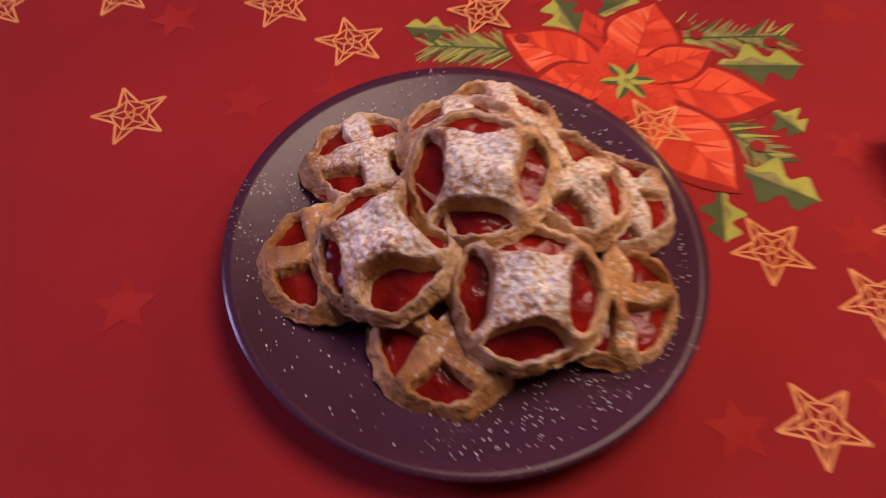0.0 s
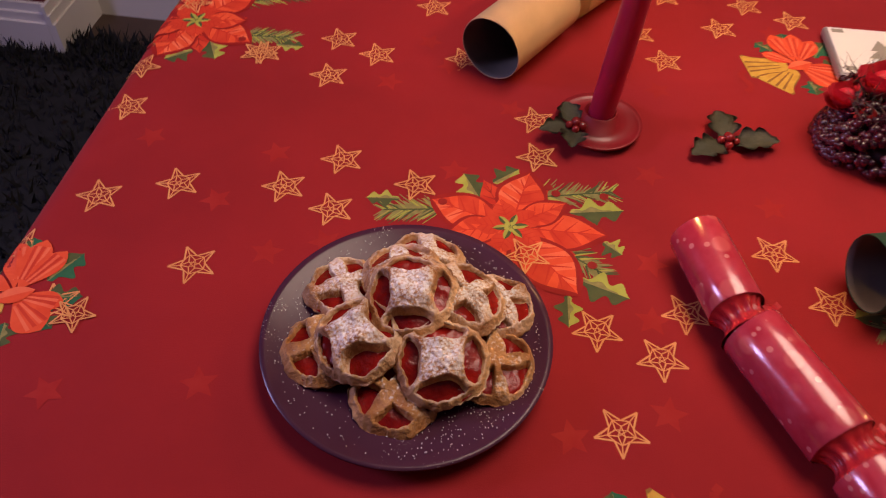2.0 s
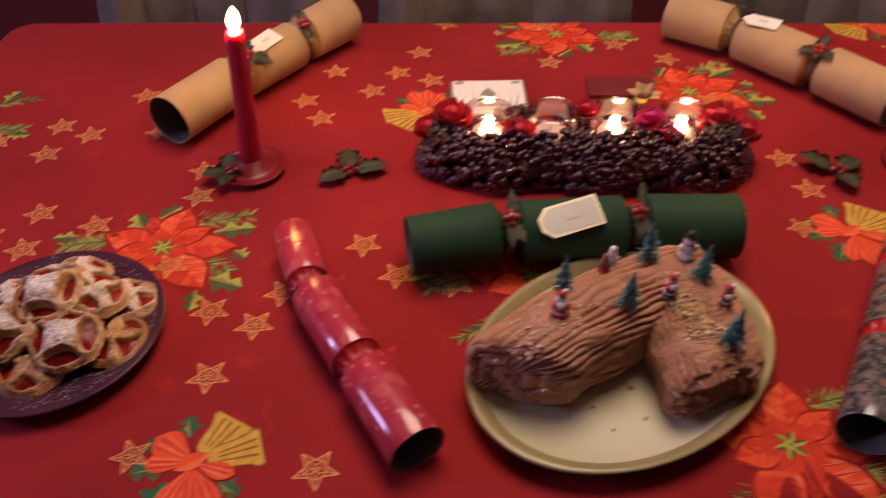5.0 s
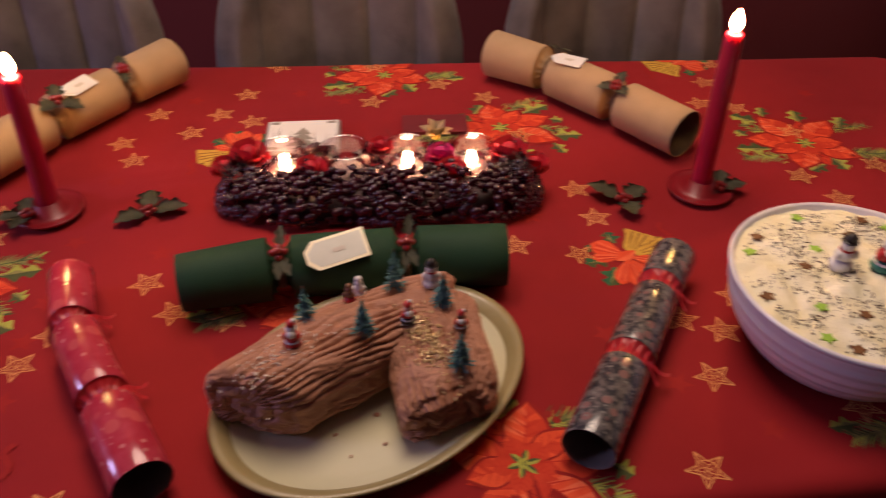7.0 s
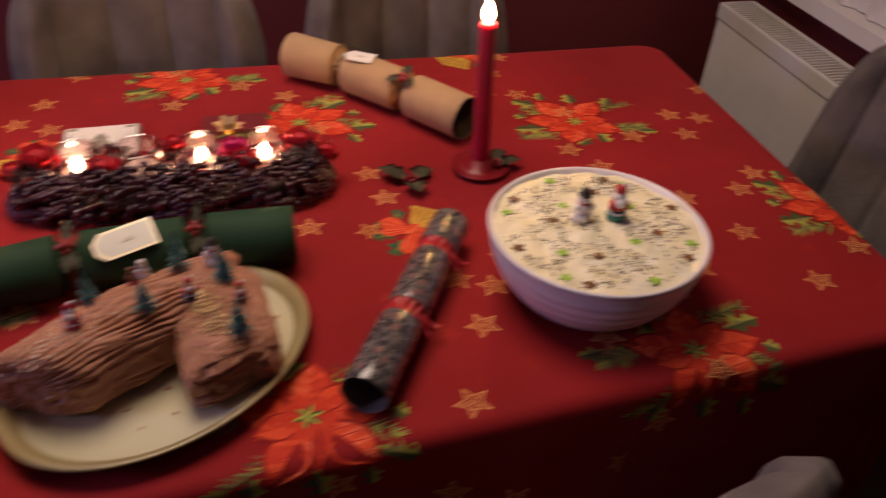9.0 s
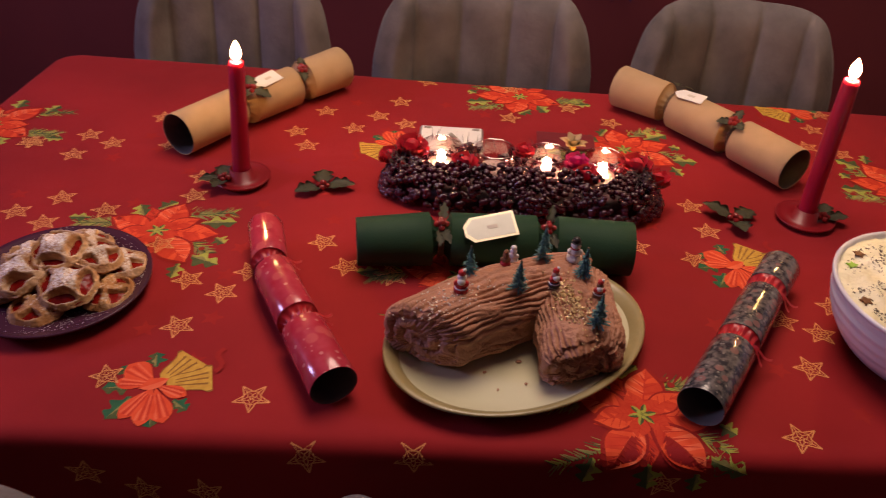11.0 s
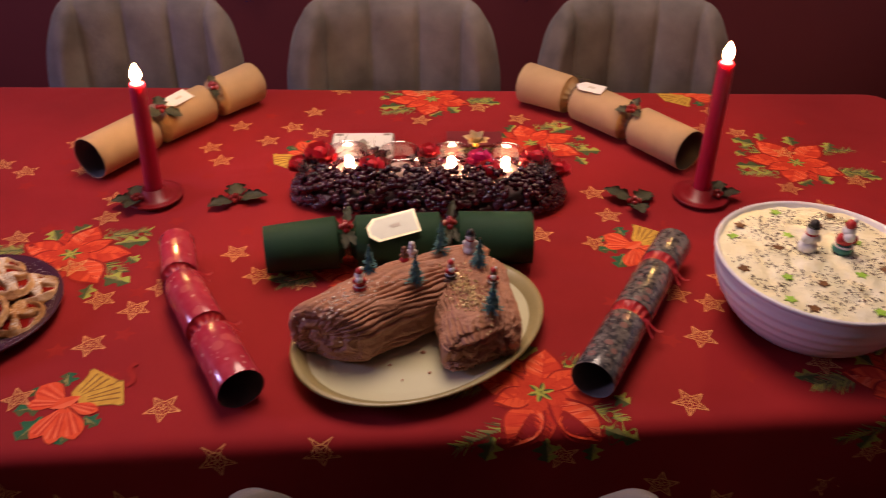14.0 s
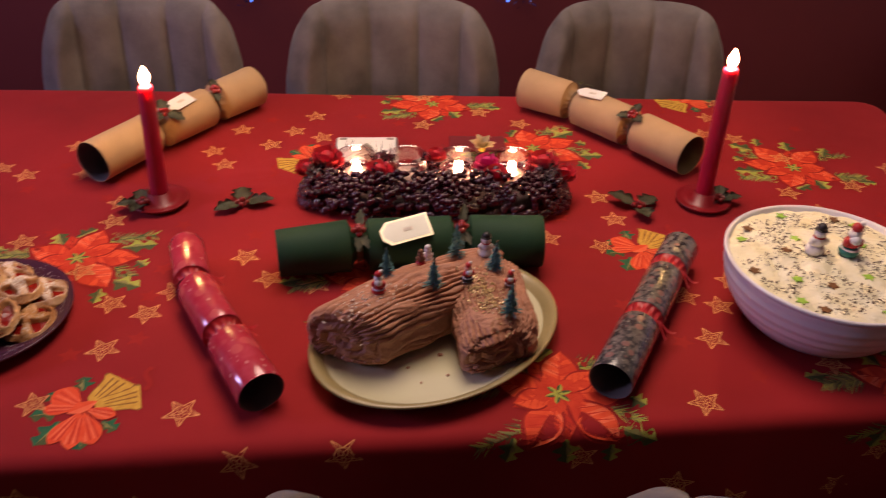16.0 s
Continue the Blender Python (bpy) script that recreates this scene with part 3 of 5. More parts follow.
def holly_leaf(p, a, b, half, teal=False):
    a, b = Vector(a), Vector(b)
    deep, pale = M["teal_leaf" if teal else "leaf_dark"], M["leaf_dark" if teal else "leaf_light"]
    sun_side = (a.x * 7 + b.y * 11) * 100 % 2 < 1
    p.leaf(a, b, half * 1.15, pale if sun_side else deep, deep if sun_side else pale, None, 2.5, 0.5, 20)
    p.layer += 1
    p.leaf(a + (b - a) * 0.06, a + (b - a) * 0.80, half * 0.42, M["needle"] if sun_side else deep, deep if sun_side else M["needle"], None, 2.0, 0.4, 12)
    p.layer += 1
    p.stroke(a, a + (b - a) * 0.9, 0.0009, M["needle"], 0.0003)
    p.layer -= 2


def disc(p, x, y, r, ink, n=10):
    p.face([(x + r * math.cos(2 * math.pi * k / n), y + r * math.sin(2 * math.pi * k / n)) for k in range(n)], ink)


def make_poinsettia(x, y, turn, seed, size=1.0, stars=True):
    p = Print(x, y, turn, size)
    rnd = random.Random(seed)
    sprig(p, (-0.060, 0.012), (-0.112, 0.002), rnd)
    sprig(p, (0.018, 0.040), (0.088, 0.058), rnd, 30)
    sprig(p, (0.030, -0.010), (0.082, -0.040), rnd)
    sprig(p, (-0.03, -0.045), (-0.095, -0.075), rnd, 18, 0.022, ("leaf_light", "needle", "leaf_dark"))
    p.layer = 1
    for a, b, h in (((-0.100, 0.018), (-0.130, 0.014), 0.008), ((-0.030, 0.030), (-0.048, 0.060), 0.013), ((-0.02, 0.052), (0.002, 0.074), 0.011),
                    ((0.050, 0.026), (0.098, 0.036), 0.013), ((0.080, -0.004), (0.096, -0.016), 0.010), ((0.058, -0.048), (0.102, -0.062), 0.013),
                    ((0.052, -0.066), (0.054, -0.098), 0.009), ((-0.055, -0.06), (-0.062, -0.092), 0.011), ((0.0, -0.06), (0.006, -0.098), 0.012)):
        holly_leaf(p, a, b, h)
    p.layer = 4
    for k, (reach, ang) in enumerate(((0.060, 60), (0.062, 118), (0.056, 200), (0.066, 272), (0.062, 338))):
        tip = (reach * math.cos(radians(ang)), reach * math.sin(radians(ang)))
        p.leaf((0, 0), tip, 0.013, M["petal_dark"], M["petal_vein"], M["berry_ink"], 0, 0.55, 14)
    p.layer += 2
    for a, b, h, dark in (((0, 0), (0.012, 0.070), 0.019, 0), ((0, 0), (-0.072, 0.022), 0.018, 0), ((0, 0), (0.082, 0.004), 0.018, 1),
                          ((0.004, -0.004), (0.060, -0.064), 0.020, 0), ((0, -0.004), (-0.040, -0.074), 0.019, 0), ((0, 0), (-0.052, -0.014), 0.014, 1), ((0, 0), (0.046, 0.036), 0.012, 1)):
        p.leaf(a, (b[0] * 1.03, b[1] * 1.03), h * 1.24, M["petal_shadow"], M["petal_shadow"], None, 0, 0.55, 16)
        p.layer += 1
        p.leaf(a, b, h * 1.08, M["petal"], M["petal" if dark else "petal_light"], M["petal_vein"], 0, 0.55, 24)
        p.layer += 2
    for k in range(5):
        ang = radians(40 + 72 * k)
        p.leaf((0, 0), (0.034 * math.cos(ang), 0.034 * math.sin(ang)), 0.011, M["petal"], M["petal_dark"], M["petal_vein"], 0, 0.55, 7)
    p.layer += 2
    for bx, by in ((0.037, 0.047), (0.030, 0.054), (0.071, -0.032), (-0.062, 0.020), (0.080, 0.050), (-0.004, -0.060)):
        disc(p, bx, by, 0.0042, M["berry_ink"])
    if stars:
        draw_star(p, 0.016, -0.030, 54)
        draw_star(p, -0.088, 0.037, 45)
        draw_star(p, 0.018, 0.092, 45)
    p.layer += 1
    for k in range(6):
        ang = radians(15 + 60 * k)
        p.leaf((0, 0), (0.016 * math.cos(ang), 0.016 * math.sin(ang)), 0.0032, M["leaf_dark"], M["leaf_light"], None, 0, 0.5, 5)
    p.layer += 1
    for k in range(5):
        ang = radians(72 * k)
        disc(p, 0.004 * math.cos(ang), 0.004 * math.sin(ang), 0.0022, M["leaf_light"], 8)
    p.done("poinsettia_print", "orange poinsettia and holly print")


for k, (px, py, turn) in enumerate(((-0.224, -0.006, 0), (0.393, -0.258, 0), (0.868, 0.270, 165), (-0.593, 0.243, 175), (0.261, 0.505, 180),
                                    (0.434, 0.330, 20), (0.812, -0.245, 0), (0.185, -0.050, 10), (1.150, -0.02, 170))):
    make_poinsettia(px, py, turn, 11 + k, stars=k != 1)


def make_bells(x, y, turn, seed):
    p = Print(x, y, turn, 0.88)
    for a, b, h in (((-0.02, 0.01), (-0.052, 0.026), 0.012), ((-0.02, 0.0), (-0.060, -0.012), 0.012), ((-0.01, 0.03), (-0.018, 0.056), 0.011),
                    ((0.012, 0.03), (0.018, 0.050), 0.008), ((-0.02, -0.02), (-0.036, -0.058), 0.013), ((0.03, -0.02), (0.052, -0.034), 0.010),
                    ((0.01, -0.04), (0.020, -0.064), 0.009)):
        holly_leaf(p, a, b, h, True)
    p.layer = 3
    for a, b, h in (((0.008, 0.010), (0.030, 0.050), 0.021), ((0.014, 0.004), (0.062, 0.020), 0.020)):
        a, b = Vector(a), Vector(b)
        d = (b - a).normalized()
        n = Vector((-d.y, d.x))
        prof = [(0, 0.30), (0.10, 0.55), (0.28, 0.66), (0.55, 0.72), (0.78, 0.84), (0.92, 1.06), (1.0, 0.98)]
        for (t0, w0), (t1, w1) in zip(prof, prof[1:]):
            p.face([a + (b - a) * t0 * 1.05 - n * h * w0 * 1.12, a + (b - a) * t1 * 1.05 - n * h * w1 * 1.12, a + (b - a) * t1 * 1.05 + n * h * w1 * 1.12, a + (b - a) * t0 * 1.05 + n * h * w0 * 1.12], M["bell_dark"])
        p.layer += 1
        for (t0, w0), (t1, w1) in zip(prof, prof[1:]):
            p.face([a + (b - a) * t0 - n * h * w0, a + (b - a) * t1 - n * h * w1, a + (b - a) * t1 + n * h * w1, a + (b - a) * t0 + n * h * w0], M["bell_gold"])
        p.layer += 1
        for off in (-0.45, 0.05, 0.5):
            p.stroke(a + n * h * off * 0.5 + (b - a) * 0.2, b + n * h * off, 0.0014, M["bell_dark"], 0.0034)
        p.stroke(b - n * h, b + n * h, 0.004, M["bell_gold"])
        p.layer += 1
    for a, b, h in (((0, 0.004), (-0.044, 0.030), 0.017), ((0, 0.002), (-0.048, 0.000), 0.011), ((0.002, -0.002), (0.032, -0.056), 0.014), ((0, -0.002), (0.006, -0.064), 0.013), ((0, -0.002), (-0.020, -0.056), 0.012), ((0.0, 0.0), (0.044, -0.012), 0.010)):
        p.leaf(a, b, h, M["petal"], M["petal"], None, 0, 0.66, 12)
        p.layer += 1
        va, vb = Vector(a), Vector(b)
        side = Vector((-(vb - va).y, (vb - va).x)).normalized()
        for off, ink in ((-0.5, "petal_light"), (-0.1, "petal_dark"), (0.25, "petal_light"), (0.55, "petal_dark")):
            p.stroke(va + (vb - va) * 0.22 + side * h * off * 0.45, va + (vb - va) * 0.86 + side * h * off * 0.95, 0.0022, M[ink], 0.0034)
        p.layer += 2
    p.leaf((-0.016, -0.008), (0.014, 0.012), 0.009, M["petal"], M["petal_light"], None, 0, 0.5, 8)
    p.layer += 1
    for i in range(7):
        q = Vector((0.064, 0.030)) + Vector((0.006 * math.sin(i * 0.9), 0.006 * i))
        p.stroke(q, q + Vector((0.006 * (math.sin((i + 1) * 0.9) - math.sin(i * 0.9)), 0.006)), 0.007, M["faint_ink"])
    draw_star(p, -0.062, 0.008, 45)
    p.done("bells_print", "orange bow and golden bells print")


for k, (px, py, turn) in enumerate(((-0.121, -0.282, 0), (0.552, 0.026, 0), (0.062, 0.278, 175), (-0.604, -0.141, 175), (0.760, 0.540, 175))):
    make_bells(px, py, turn, k)


# ---------------------------------------------------------------- chairs
def make_chair(m, group):
    """A tub dining chair: +y is its back."""
    chair = thing("dining_chair", m, "grey velvet dining chair with vertical channel stitching", "chair", group)
    part("seat", box((0.44, 0.42, 0.09), (0, 0, 0.45), 0.03, 3), M["velvet"], chair, smooth=True)
    n, rows, t = 90, 22, 0.045
    bm = bmesh.new()

    def shape(a, k, side):
        q = k / (rows - 1)
        ang = a * 1.2
        top = 0.432 - 0.17 * abs(a) ** 7
        z = 0.44 + top * q
        x = 0.224 * math.sin(ang) / math.sin(1.2) * (1 - 0.05 * q * abs(a))
        y = 0.235 - 0.155 * (1 - math.cos(ang)) + 0.06 * q
        puff = 0.016 * abs(math.sin(a * math.pi * 2.5 + math.pi / 2)) ** 0.45
        rim = min(1, math.sqrt(max(0, 1 - q)) * 3.2 + 0.12) * min(1, (1 - abs(a)) * 14 + 0.3)
        off = (t / 2 + (puff if side < 0 else 0.3 * puff)) * rim
        return (x + side * off * math.sin(ang) * 0.8, y + side * off * math.cos(ang), z + 0.0012 * (puff / 0.016) * q)

    front = [[bm.verts.new(shape(-1 + 2 * i / n, k, -1)) for k in range(rows)] for i in range(n + 1)]
    back = [[bm.verts.new(shape(-1 + 2 * i / n, k, 1)) for k in range(rows)] for i in range(n + 1)]
    for g in (front, back):
        for i in range(n):
            for k in range(rows - 1):
                bm.faces.new((g[i][k], g[i + 1][k], g[i + 1][k + 1], g[i][k + 1]))
    for i in range(n):
        for k in (0, rows - 1):
            bm.faces.new((front[i][k], front[i + 1][k], back[i + 1][k], back[i][k]))
    for i in (0, n):
        for k in range(rows - 1):
            bm.faces.new((front[i][k], front[i][k + 1], back[i][k + 1], back[i][k]))
    back_part = part("backrest", bm, M["velvet"], chair, smooth=True)
    for sx in (-1, 1):
        for sy in (-1, 1):
            leg = lathe([(0.011, 0), (0.018, 0.41)], 12, close=True)
            bmesh.ops.translate(leg, vec=(sx * 0.17, sy * 0.16, 0), verts=leg.verts)
            part("leg", leg, M["wood_leg"], chair, smooth=True)
    return chair


TALL = Matrix.Diagonal((0.965, 1, 1.032, 1))
for cx, wide in ((-0.308, 0.91), (0.184, 0.975), (0.660, 0.89)):
    make_chair(pose(cx, 0.39, 0) @ Matrix.Diagonal((wide, 1, 1, 1)) @ TALL, "chairs round the table")
for cx, cy, turn in ((-0.040, -0.243, 182), (0.600, -0.232, 181), (1.155, 0.095, -92)):
    make_chair(pose(cx, cy, 0, 0, 0, turn), "chairs round the table")


# ---------------------------------------------------------------- crackers
def tube_mesh(r0, r1, x0, x1, n=56, dent=0.0, phase=0.6):
    """An open card tube from x0 to x1, its radius going from r0 to r1; the inside carries the second material."""
    prof = []
    for q, dx, k in ((0, 0.006, 0.955), (0, 0.0006, 0.965), (0, 0, 0.985), (0, 0.0008, 1), (0.3, 0, 1), (0.7, 0, 1),
                     (1, -0.0008, 1), (1, 0, 0.985), (1, -0.0006, 0.965), (1, -0.006, 0.955), (0, 0.006, 0.955)):
        prof.append(((r0 + (r1 - r0) * q) * k, x0 + (x1 - x0) * q + dx))
    bm = lathe(prof, n, (lambda a, i: 1 + dent * math.cos(2 * a + phase) + 0.3 * dent * math.cos(5 * a + i * 0.7)) if dent else None, axis="x")
    bm.faces.ensure_lookup_table()
    for i, f in enumerate(bm.faces):
        if i // n in (0, 8, 9):
            f.material_index = 1
    return bm


def make_cracker(pts, radii, paper, label, neck=0.012, depth=0.34, band=None, dent=0.0):
    """A Christmas cracker lying along four points: three card tubes, slightly out of line, and two crimped necks.
    Gives the thing, the poses of its two necks and that of the middle of its body, all on the axis."""
    pts = [Vector((*q, 0)) for q in pts]
    d = pts[3] - pts[0]
    m = Matrix.Translation((pts[0].x, pts[0].y, TZ + 0.0005)) @ Matrix.Rotation(math.atan2(d.y, d.x), 4, "Z")
    ob = thing("christmas_cracker", m, label, "cracker", "crackers on the table")
    inv = Matrix.Rotation(-math.atan2(d.y, d.x), 4, "Z")
    pts = [inv @ (q - pts[0]) for q in pts]
    frames = []
    for k in range(3):
        a, b = pts[k], pts[k + 1]
        r0, r1 = radii[k]
        at = Matrix.Translation((a.x, a.y, max(r0, r1))) @ Matrix.Rotation(math.atan2(b.y - a.y, b.x - a.x), 4, "Z")
        ln = (b - a).length
        bm = tube_mesh(r0, r1, neck if k else 0, ln - (neck if k < 2 else 0), dent=dent, phase=0.6 + 1.7 * k)
        bmesh.ops.transform(bm, matrix=at, verts=bm.verts)
        part("tube", bm, [paper, M["inside"]], ob, smooth=True)
        frames.append((at, ln, r0, r1))
    necks = []
    for k in (0, 1):
        r0, r1 = frames[k][3], frames[k + 1][2]
        ta, tb = frames[k][0].to_quaternion(), frames[k + 1][0].to_quaternion()
        at = ta.slerp(tb, 0.5).to_matrix().to_4x4()
        at.translation = (pts[k + 1].x, pts[k + 1].y, (frames[k][0].translation.z + frames[k + 1][0].translation.z) / 2)
        prof = []
        for i in range(17):
            q = i / 16
            prof.append(((r0 + (r1 - r0) * q) * (0.985 - depth * math.sin(math.pi * q) ** 0.8), (neck + 0.001) * (2 * q - 1)))
        wav = lambda t, i: 1 + 0.08 * math.sin(13 * t + 0.9 * math.sin(3 * t)) * math.sin(math.pi * i / 16)
        bm = lathe(prof, 104, wav, axis="x")
        bmesh.ops.transform(bm, matrix=at, verts=bm.verts)
        part("neck", bm, paper if band is None else band, ob, "" if band is None else "crimped red ribbon band", smooth=True)
        necks.append(at)
    at, ln = frames[1][0], frames[1][1]
    return ob, necks, at @ Matrix.Translation((ln / 2, 0, 0)), ln


def ribbon_tails(ob, at, r, side):
    """Two loose ribbon ends beside the neck at the pose at."""
    for k in range(2):
        bm = bmesh.new()
        ang = side * (0.9 + 0.3 * k)
        prev = None
        for i in range(9):
            q = i / 8
            y = math.sin(ang) * (r * 0.7 + 0.026 * q)
            z = math.cos(ang) * r * 0.75 - 0.012 * q + 0.004 * math.sin(5 * q + k)
            c = Vector(((0.010 * q) * (1 if k else -1), y, max(z, -r + 0.002)))
            pair = (bm.verts.new(at @ (c + Vector((-0.003, 0, 0.0006)))), bm.verts.new(at @ (c + Vector((0.003, 0, -0.0006)))))
            if prev:
                bm.faces.new((prev[0], prev[1], pair[1], pair[0]))
            prev = pair
        part("ribbon_end", bm, M["ribbon"], ob, "red satin ribbon end")


def leaf_mesh(length, half, curl=0.2, spikes=3):
    bm = bmesh.new()
    rows = []
    n = 18
    for i in range(n + 1):
        t = i / n
        w = half * math.sin(math.pi * t ** 0.85) ** 0.75 * (0.66 + 0.42 * abs(math.cos(math.pi * spikes * t)))
        z = curl * length * (t - t * t) + 0.0005
        row = []
        for sgn, lift in ((-1, 1.0), (-0.5, 0.3), (0, 0.0), (0.5, 0.3), (1, 1.0)):
            row.append(bm.verts.new((t * length, w * sgn, z + 0.25 * w * lift * abs(sgn))))
        rows.append(row)
    for a, b in zip(rows, rows[1:]):
        for k in range(4):
            bm.faces.new((a[k], a[k + 1], b[k + 1], b[k]))
    bmesh.ops.solidify(bm, geom=bm.faces[:], thickness=0.0008)
    return bm


def holly_parts(ob, m, angles, length, half, berries, seed, spread=0.006):
    """Leaves and a bunch of berries at the pose m within the thing."""
    rnd = random.Random(seed)
    for ang in angles:
        bm = leaf_mesh(length * rnd.uniform(0.9, 1.1), half)
        bmesh.ops.transform(bm, matrix=m @ Matrix.Rotation(radians(ang), 4, "Z") @ Matrix.Translation((spread * 0.6, 0, 0.002)) @ Matrix.Rotation(radians(rnd.uniform(-14, -2)), 4, "Y"), verts=bm.verts)
        part("leaf", bm, M["holly"], ob, smooth=True)
    for k in range(berries):
        a = 2 * math.pi * k / max(1, berries - 1)
        p = Vector((spread * math.cos(a), spread * math.sin(a), 0.006)) if k else Vector((0, 0, 0.010))
        bm = ball(rnd.uniform(0.0038, 0.0048), p, 2)
        bmesh.ops.transform(bm, matrix=m, verts=bm.verts)
        part("berry", bm, M["berry"], ob, smooth=True)


def tag_parts(ob, m, w=0.052, h=0.026, gold=True):
    """A luggage-shaped gift tag with a gold border and a line of unreadable print."""
    def outline(k, z):
        w2, h2 = w / 2 - k, h / 2 - k
        c = 0.010
        return [(-w2 + c, -h2, z), (w2, -h2, z), (w2, h2, z), (-w2 + c, h2, z), (-w2, h2 - c, z), (-w2, -h2 + c, z)]
    for name, k, z, t, ink in (("card", 0, 0, 0.0009, "tag_gold" if gold else "tag"), ("face", 0.0030, 0.001, 0.0003, "tag_silver" if gold else "tag")):
        bm = bmesh.new()
        f = bm.faces.new([bm.verts.new(v) for v in outline(k, z)])
        r = bmesh.ops.extrude_face_region(bm, geom=[f])
        bmesh.ops.translate(bm, vec=(0, 0, t), verts=[v for v in r["geom"] if isinstance(v, bmesh.types.BMVert)])
        bmesh.ops.transform(bm, matrix=m, verts=bm.verts)
        if name == "card":
            holder = part("gift_tag", bm, M[ink], ob, "white gift tag with gold border" if gold else "white gift tag")
        else:
            part("tag_face", bm, M[ink], holder)
    bm = box((0.013, 0.005, 0.0004), (0.003, 0, 0.0016))
    bmesh.ops.transform(bm, matrix=m, verts=bm.verts)
    part("tag_print", bm, M["ink_pale"], holder)


def twine_wraps(ob, at, r, n=3):
    for i in range(n):
        prof = [(r * 0.60 + 0.0011 * math.cos(2 * math.pi * k / 6), 0.0026 * (i - (n - 1) / 2) + 0.0011 * math.sin(2 * math.pi * k / 6)) for k in range(7)]
        bm = lathe(prof, 40, axis="x")
        bmesh.ops.transform(bm, matrix=at, verts=bm.verts)
        part("twine", bm, M["twine"], ob, smooth=True)


def plain(r):
    return ((r, r), (r, r), (r, r))


RED, necks, mid, ln = make_cracker(((0.072, -0.2845), (0.0168, -0.196), (-0.044, -0.096), (-0.0725, -0.013)), ((0.0255, 0.0245), (0.0245, 0.0240), (0.0225, 0.0235)), M["red_foil"],
                                   "shiny red patterned christmas cracker with crimped ribbon necks", 0.010, 0.34, M["ribbon"], 0.03)
for at in necks:
    ribbon_tails(RED, at, 0.0245, -1)
BLACK, necks, mid, ln = make_cracker(((0.446, -0.265), (0.503, -0.166), (0.559, -0.066), (0.594, -0.006)), plain(0.0245), M["dark_paper"],
                                     "dark floral christmas cracker tied with red ribbon bands", 0.010, 0.14, M["ribbon"], 0.012)
for at in necks:
    ribbon_tails(BLACK, at, 0.0245, -1)
KRAFT_R, necks, mid, ln = make_cracker(((0.678, 0.242), (0.608, 0.3375), (0.521, 0.439), (0.438, 0.502)), ((0.034, 0.034), (0.034, 0.034), (0.034, 0.037)), M["kraft"],
                                       "brown kraft paper christmas cracker with holly and white tag", 0.013, 0.5, None, 0.012)
for at in necks:
    twine_wraps(KRAFT_R, at, 0.034, 2)
holly_parts(KRAFT_R, necks[0] @ pose(0, 0.012, 0.027, -25, 0, 0), (40, 160, 280), 0.026, 0.009, 6, 4)
holly_parts(KRAFT_R, necks[1] @ pose(0, -0.010, 0.030, 20, 0, 0), (200, 320), 0.024, 0.008, 0, 14)
tag_parts(KRAFT_R, mid @ pose(0.22 * ln, 0.008, 0.0350, -14, 0, 0) @ pose(0, 0, 0, 0, 0, 192), 0.052, 0.024, False)
KRAFT_L, necks, mid, ln = make_cracker(((-0.265, 0.197), (-0.201, 0.3095), (-0.130, 0.412), (-0.071, 0.494)), ((0.034, 0.034), (0.034, 0.034), (0.034, 0.036)), M["kraft"],
                                       "brown kraft paper christmas cracker with holly and white tag", 0.013, 0.5, None, 0.02)
for at in necks:
    twine_wraps(KRAFT_L, at, 0.034, 2)
holly_parts(KRAFT_L, necks[1] @ pose(0, -0.012, 0.027, 25, 0, 0), (60, 240), 0.024, 0.008, 6, 5)
holly_parts(KRAFT_L, necks[0] @ pose(0.010, -0.016, 0.029, 25, 0, 0), (-60, -170, 60), 0.030, 0.012, 4, 6)
tag_parts(KRAFT_L, mid @ pose(-0.10 * ln, -0.010, 0.0345, 18, 0, 0) @ pose(0, 0, 0, 0, 0, 6), 0.052, 0.026, False)
GREEN, necks, mid, ln = make_cracker(((0.053, -0.043), (0.157, -0.021), (0.292, -0.009), (0.402, -0.008)), ((0.031, 0.035), (0.0345, 0.0345), (0.0345, 0.0345)), M["green_card"],
                                     "dark green christmas cracker with twine, berries and gift tag", 0.013, 0.5, None, 0.008)
for k, at in enumerate(necks):
    twine_wraps(GREEN, at, 0.036)
    holly_parts(GREEN, at @ pose(0, -0.012, 0.028, 30, 0, 0), (80, 265, 290), 0.030, 0.006, 5, 8 + k)
tag_parts(GREEN, mid @ pose(-0.05 * ln, -0.0190, 0.0335, 30, 0, 0) @ pose(0, 0, 0, 0, 0, 14), 0.066, 0.034, True)


# ---------------------------------------------------------------- jam tarts
pie_plate = tagged(part("pie_plate", lathe([(0.0005, 0.004), (0.05, 0.004), (0.075, 0.0055), (0.1035, 0.0145), (0.108, 0.0165), (0.1075, 0.013), (0.075, 0.002), (0.055, 0.0), (0.0005, 0.0)], 96),
                        M["plate_dark"], None, smooth=True), "round smoky purple plate dusted with icing sugar", "plate")
pie_plate.matrix_world = pose(-0.291, -0.141, TZ + 0.001)


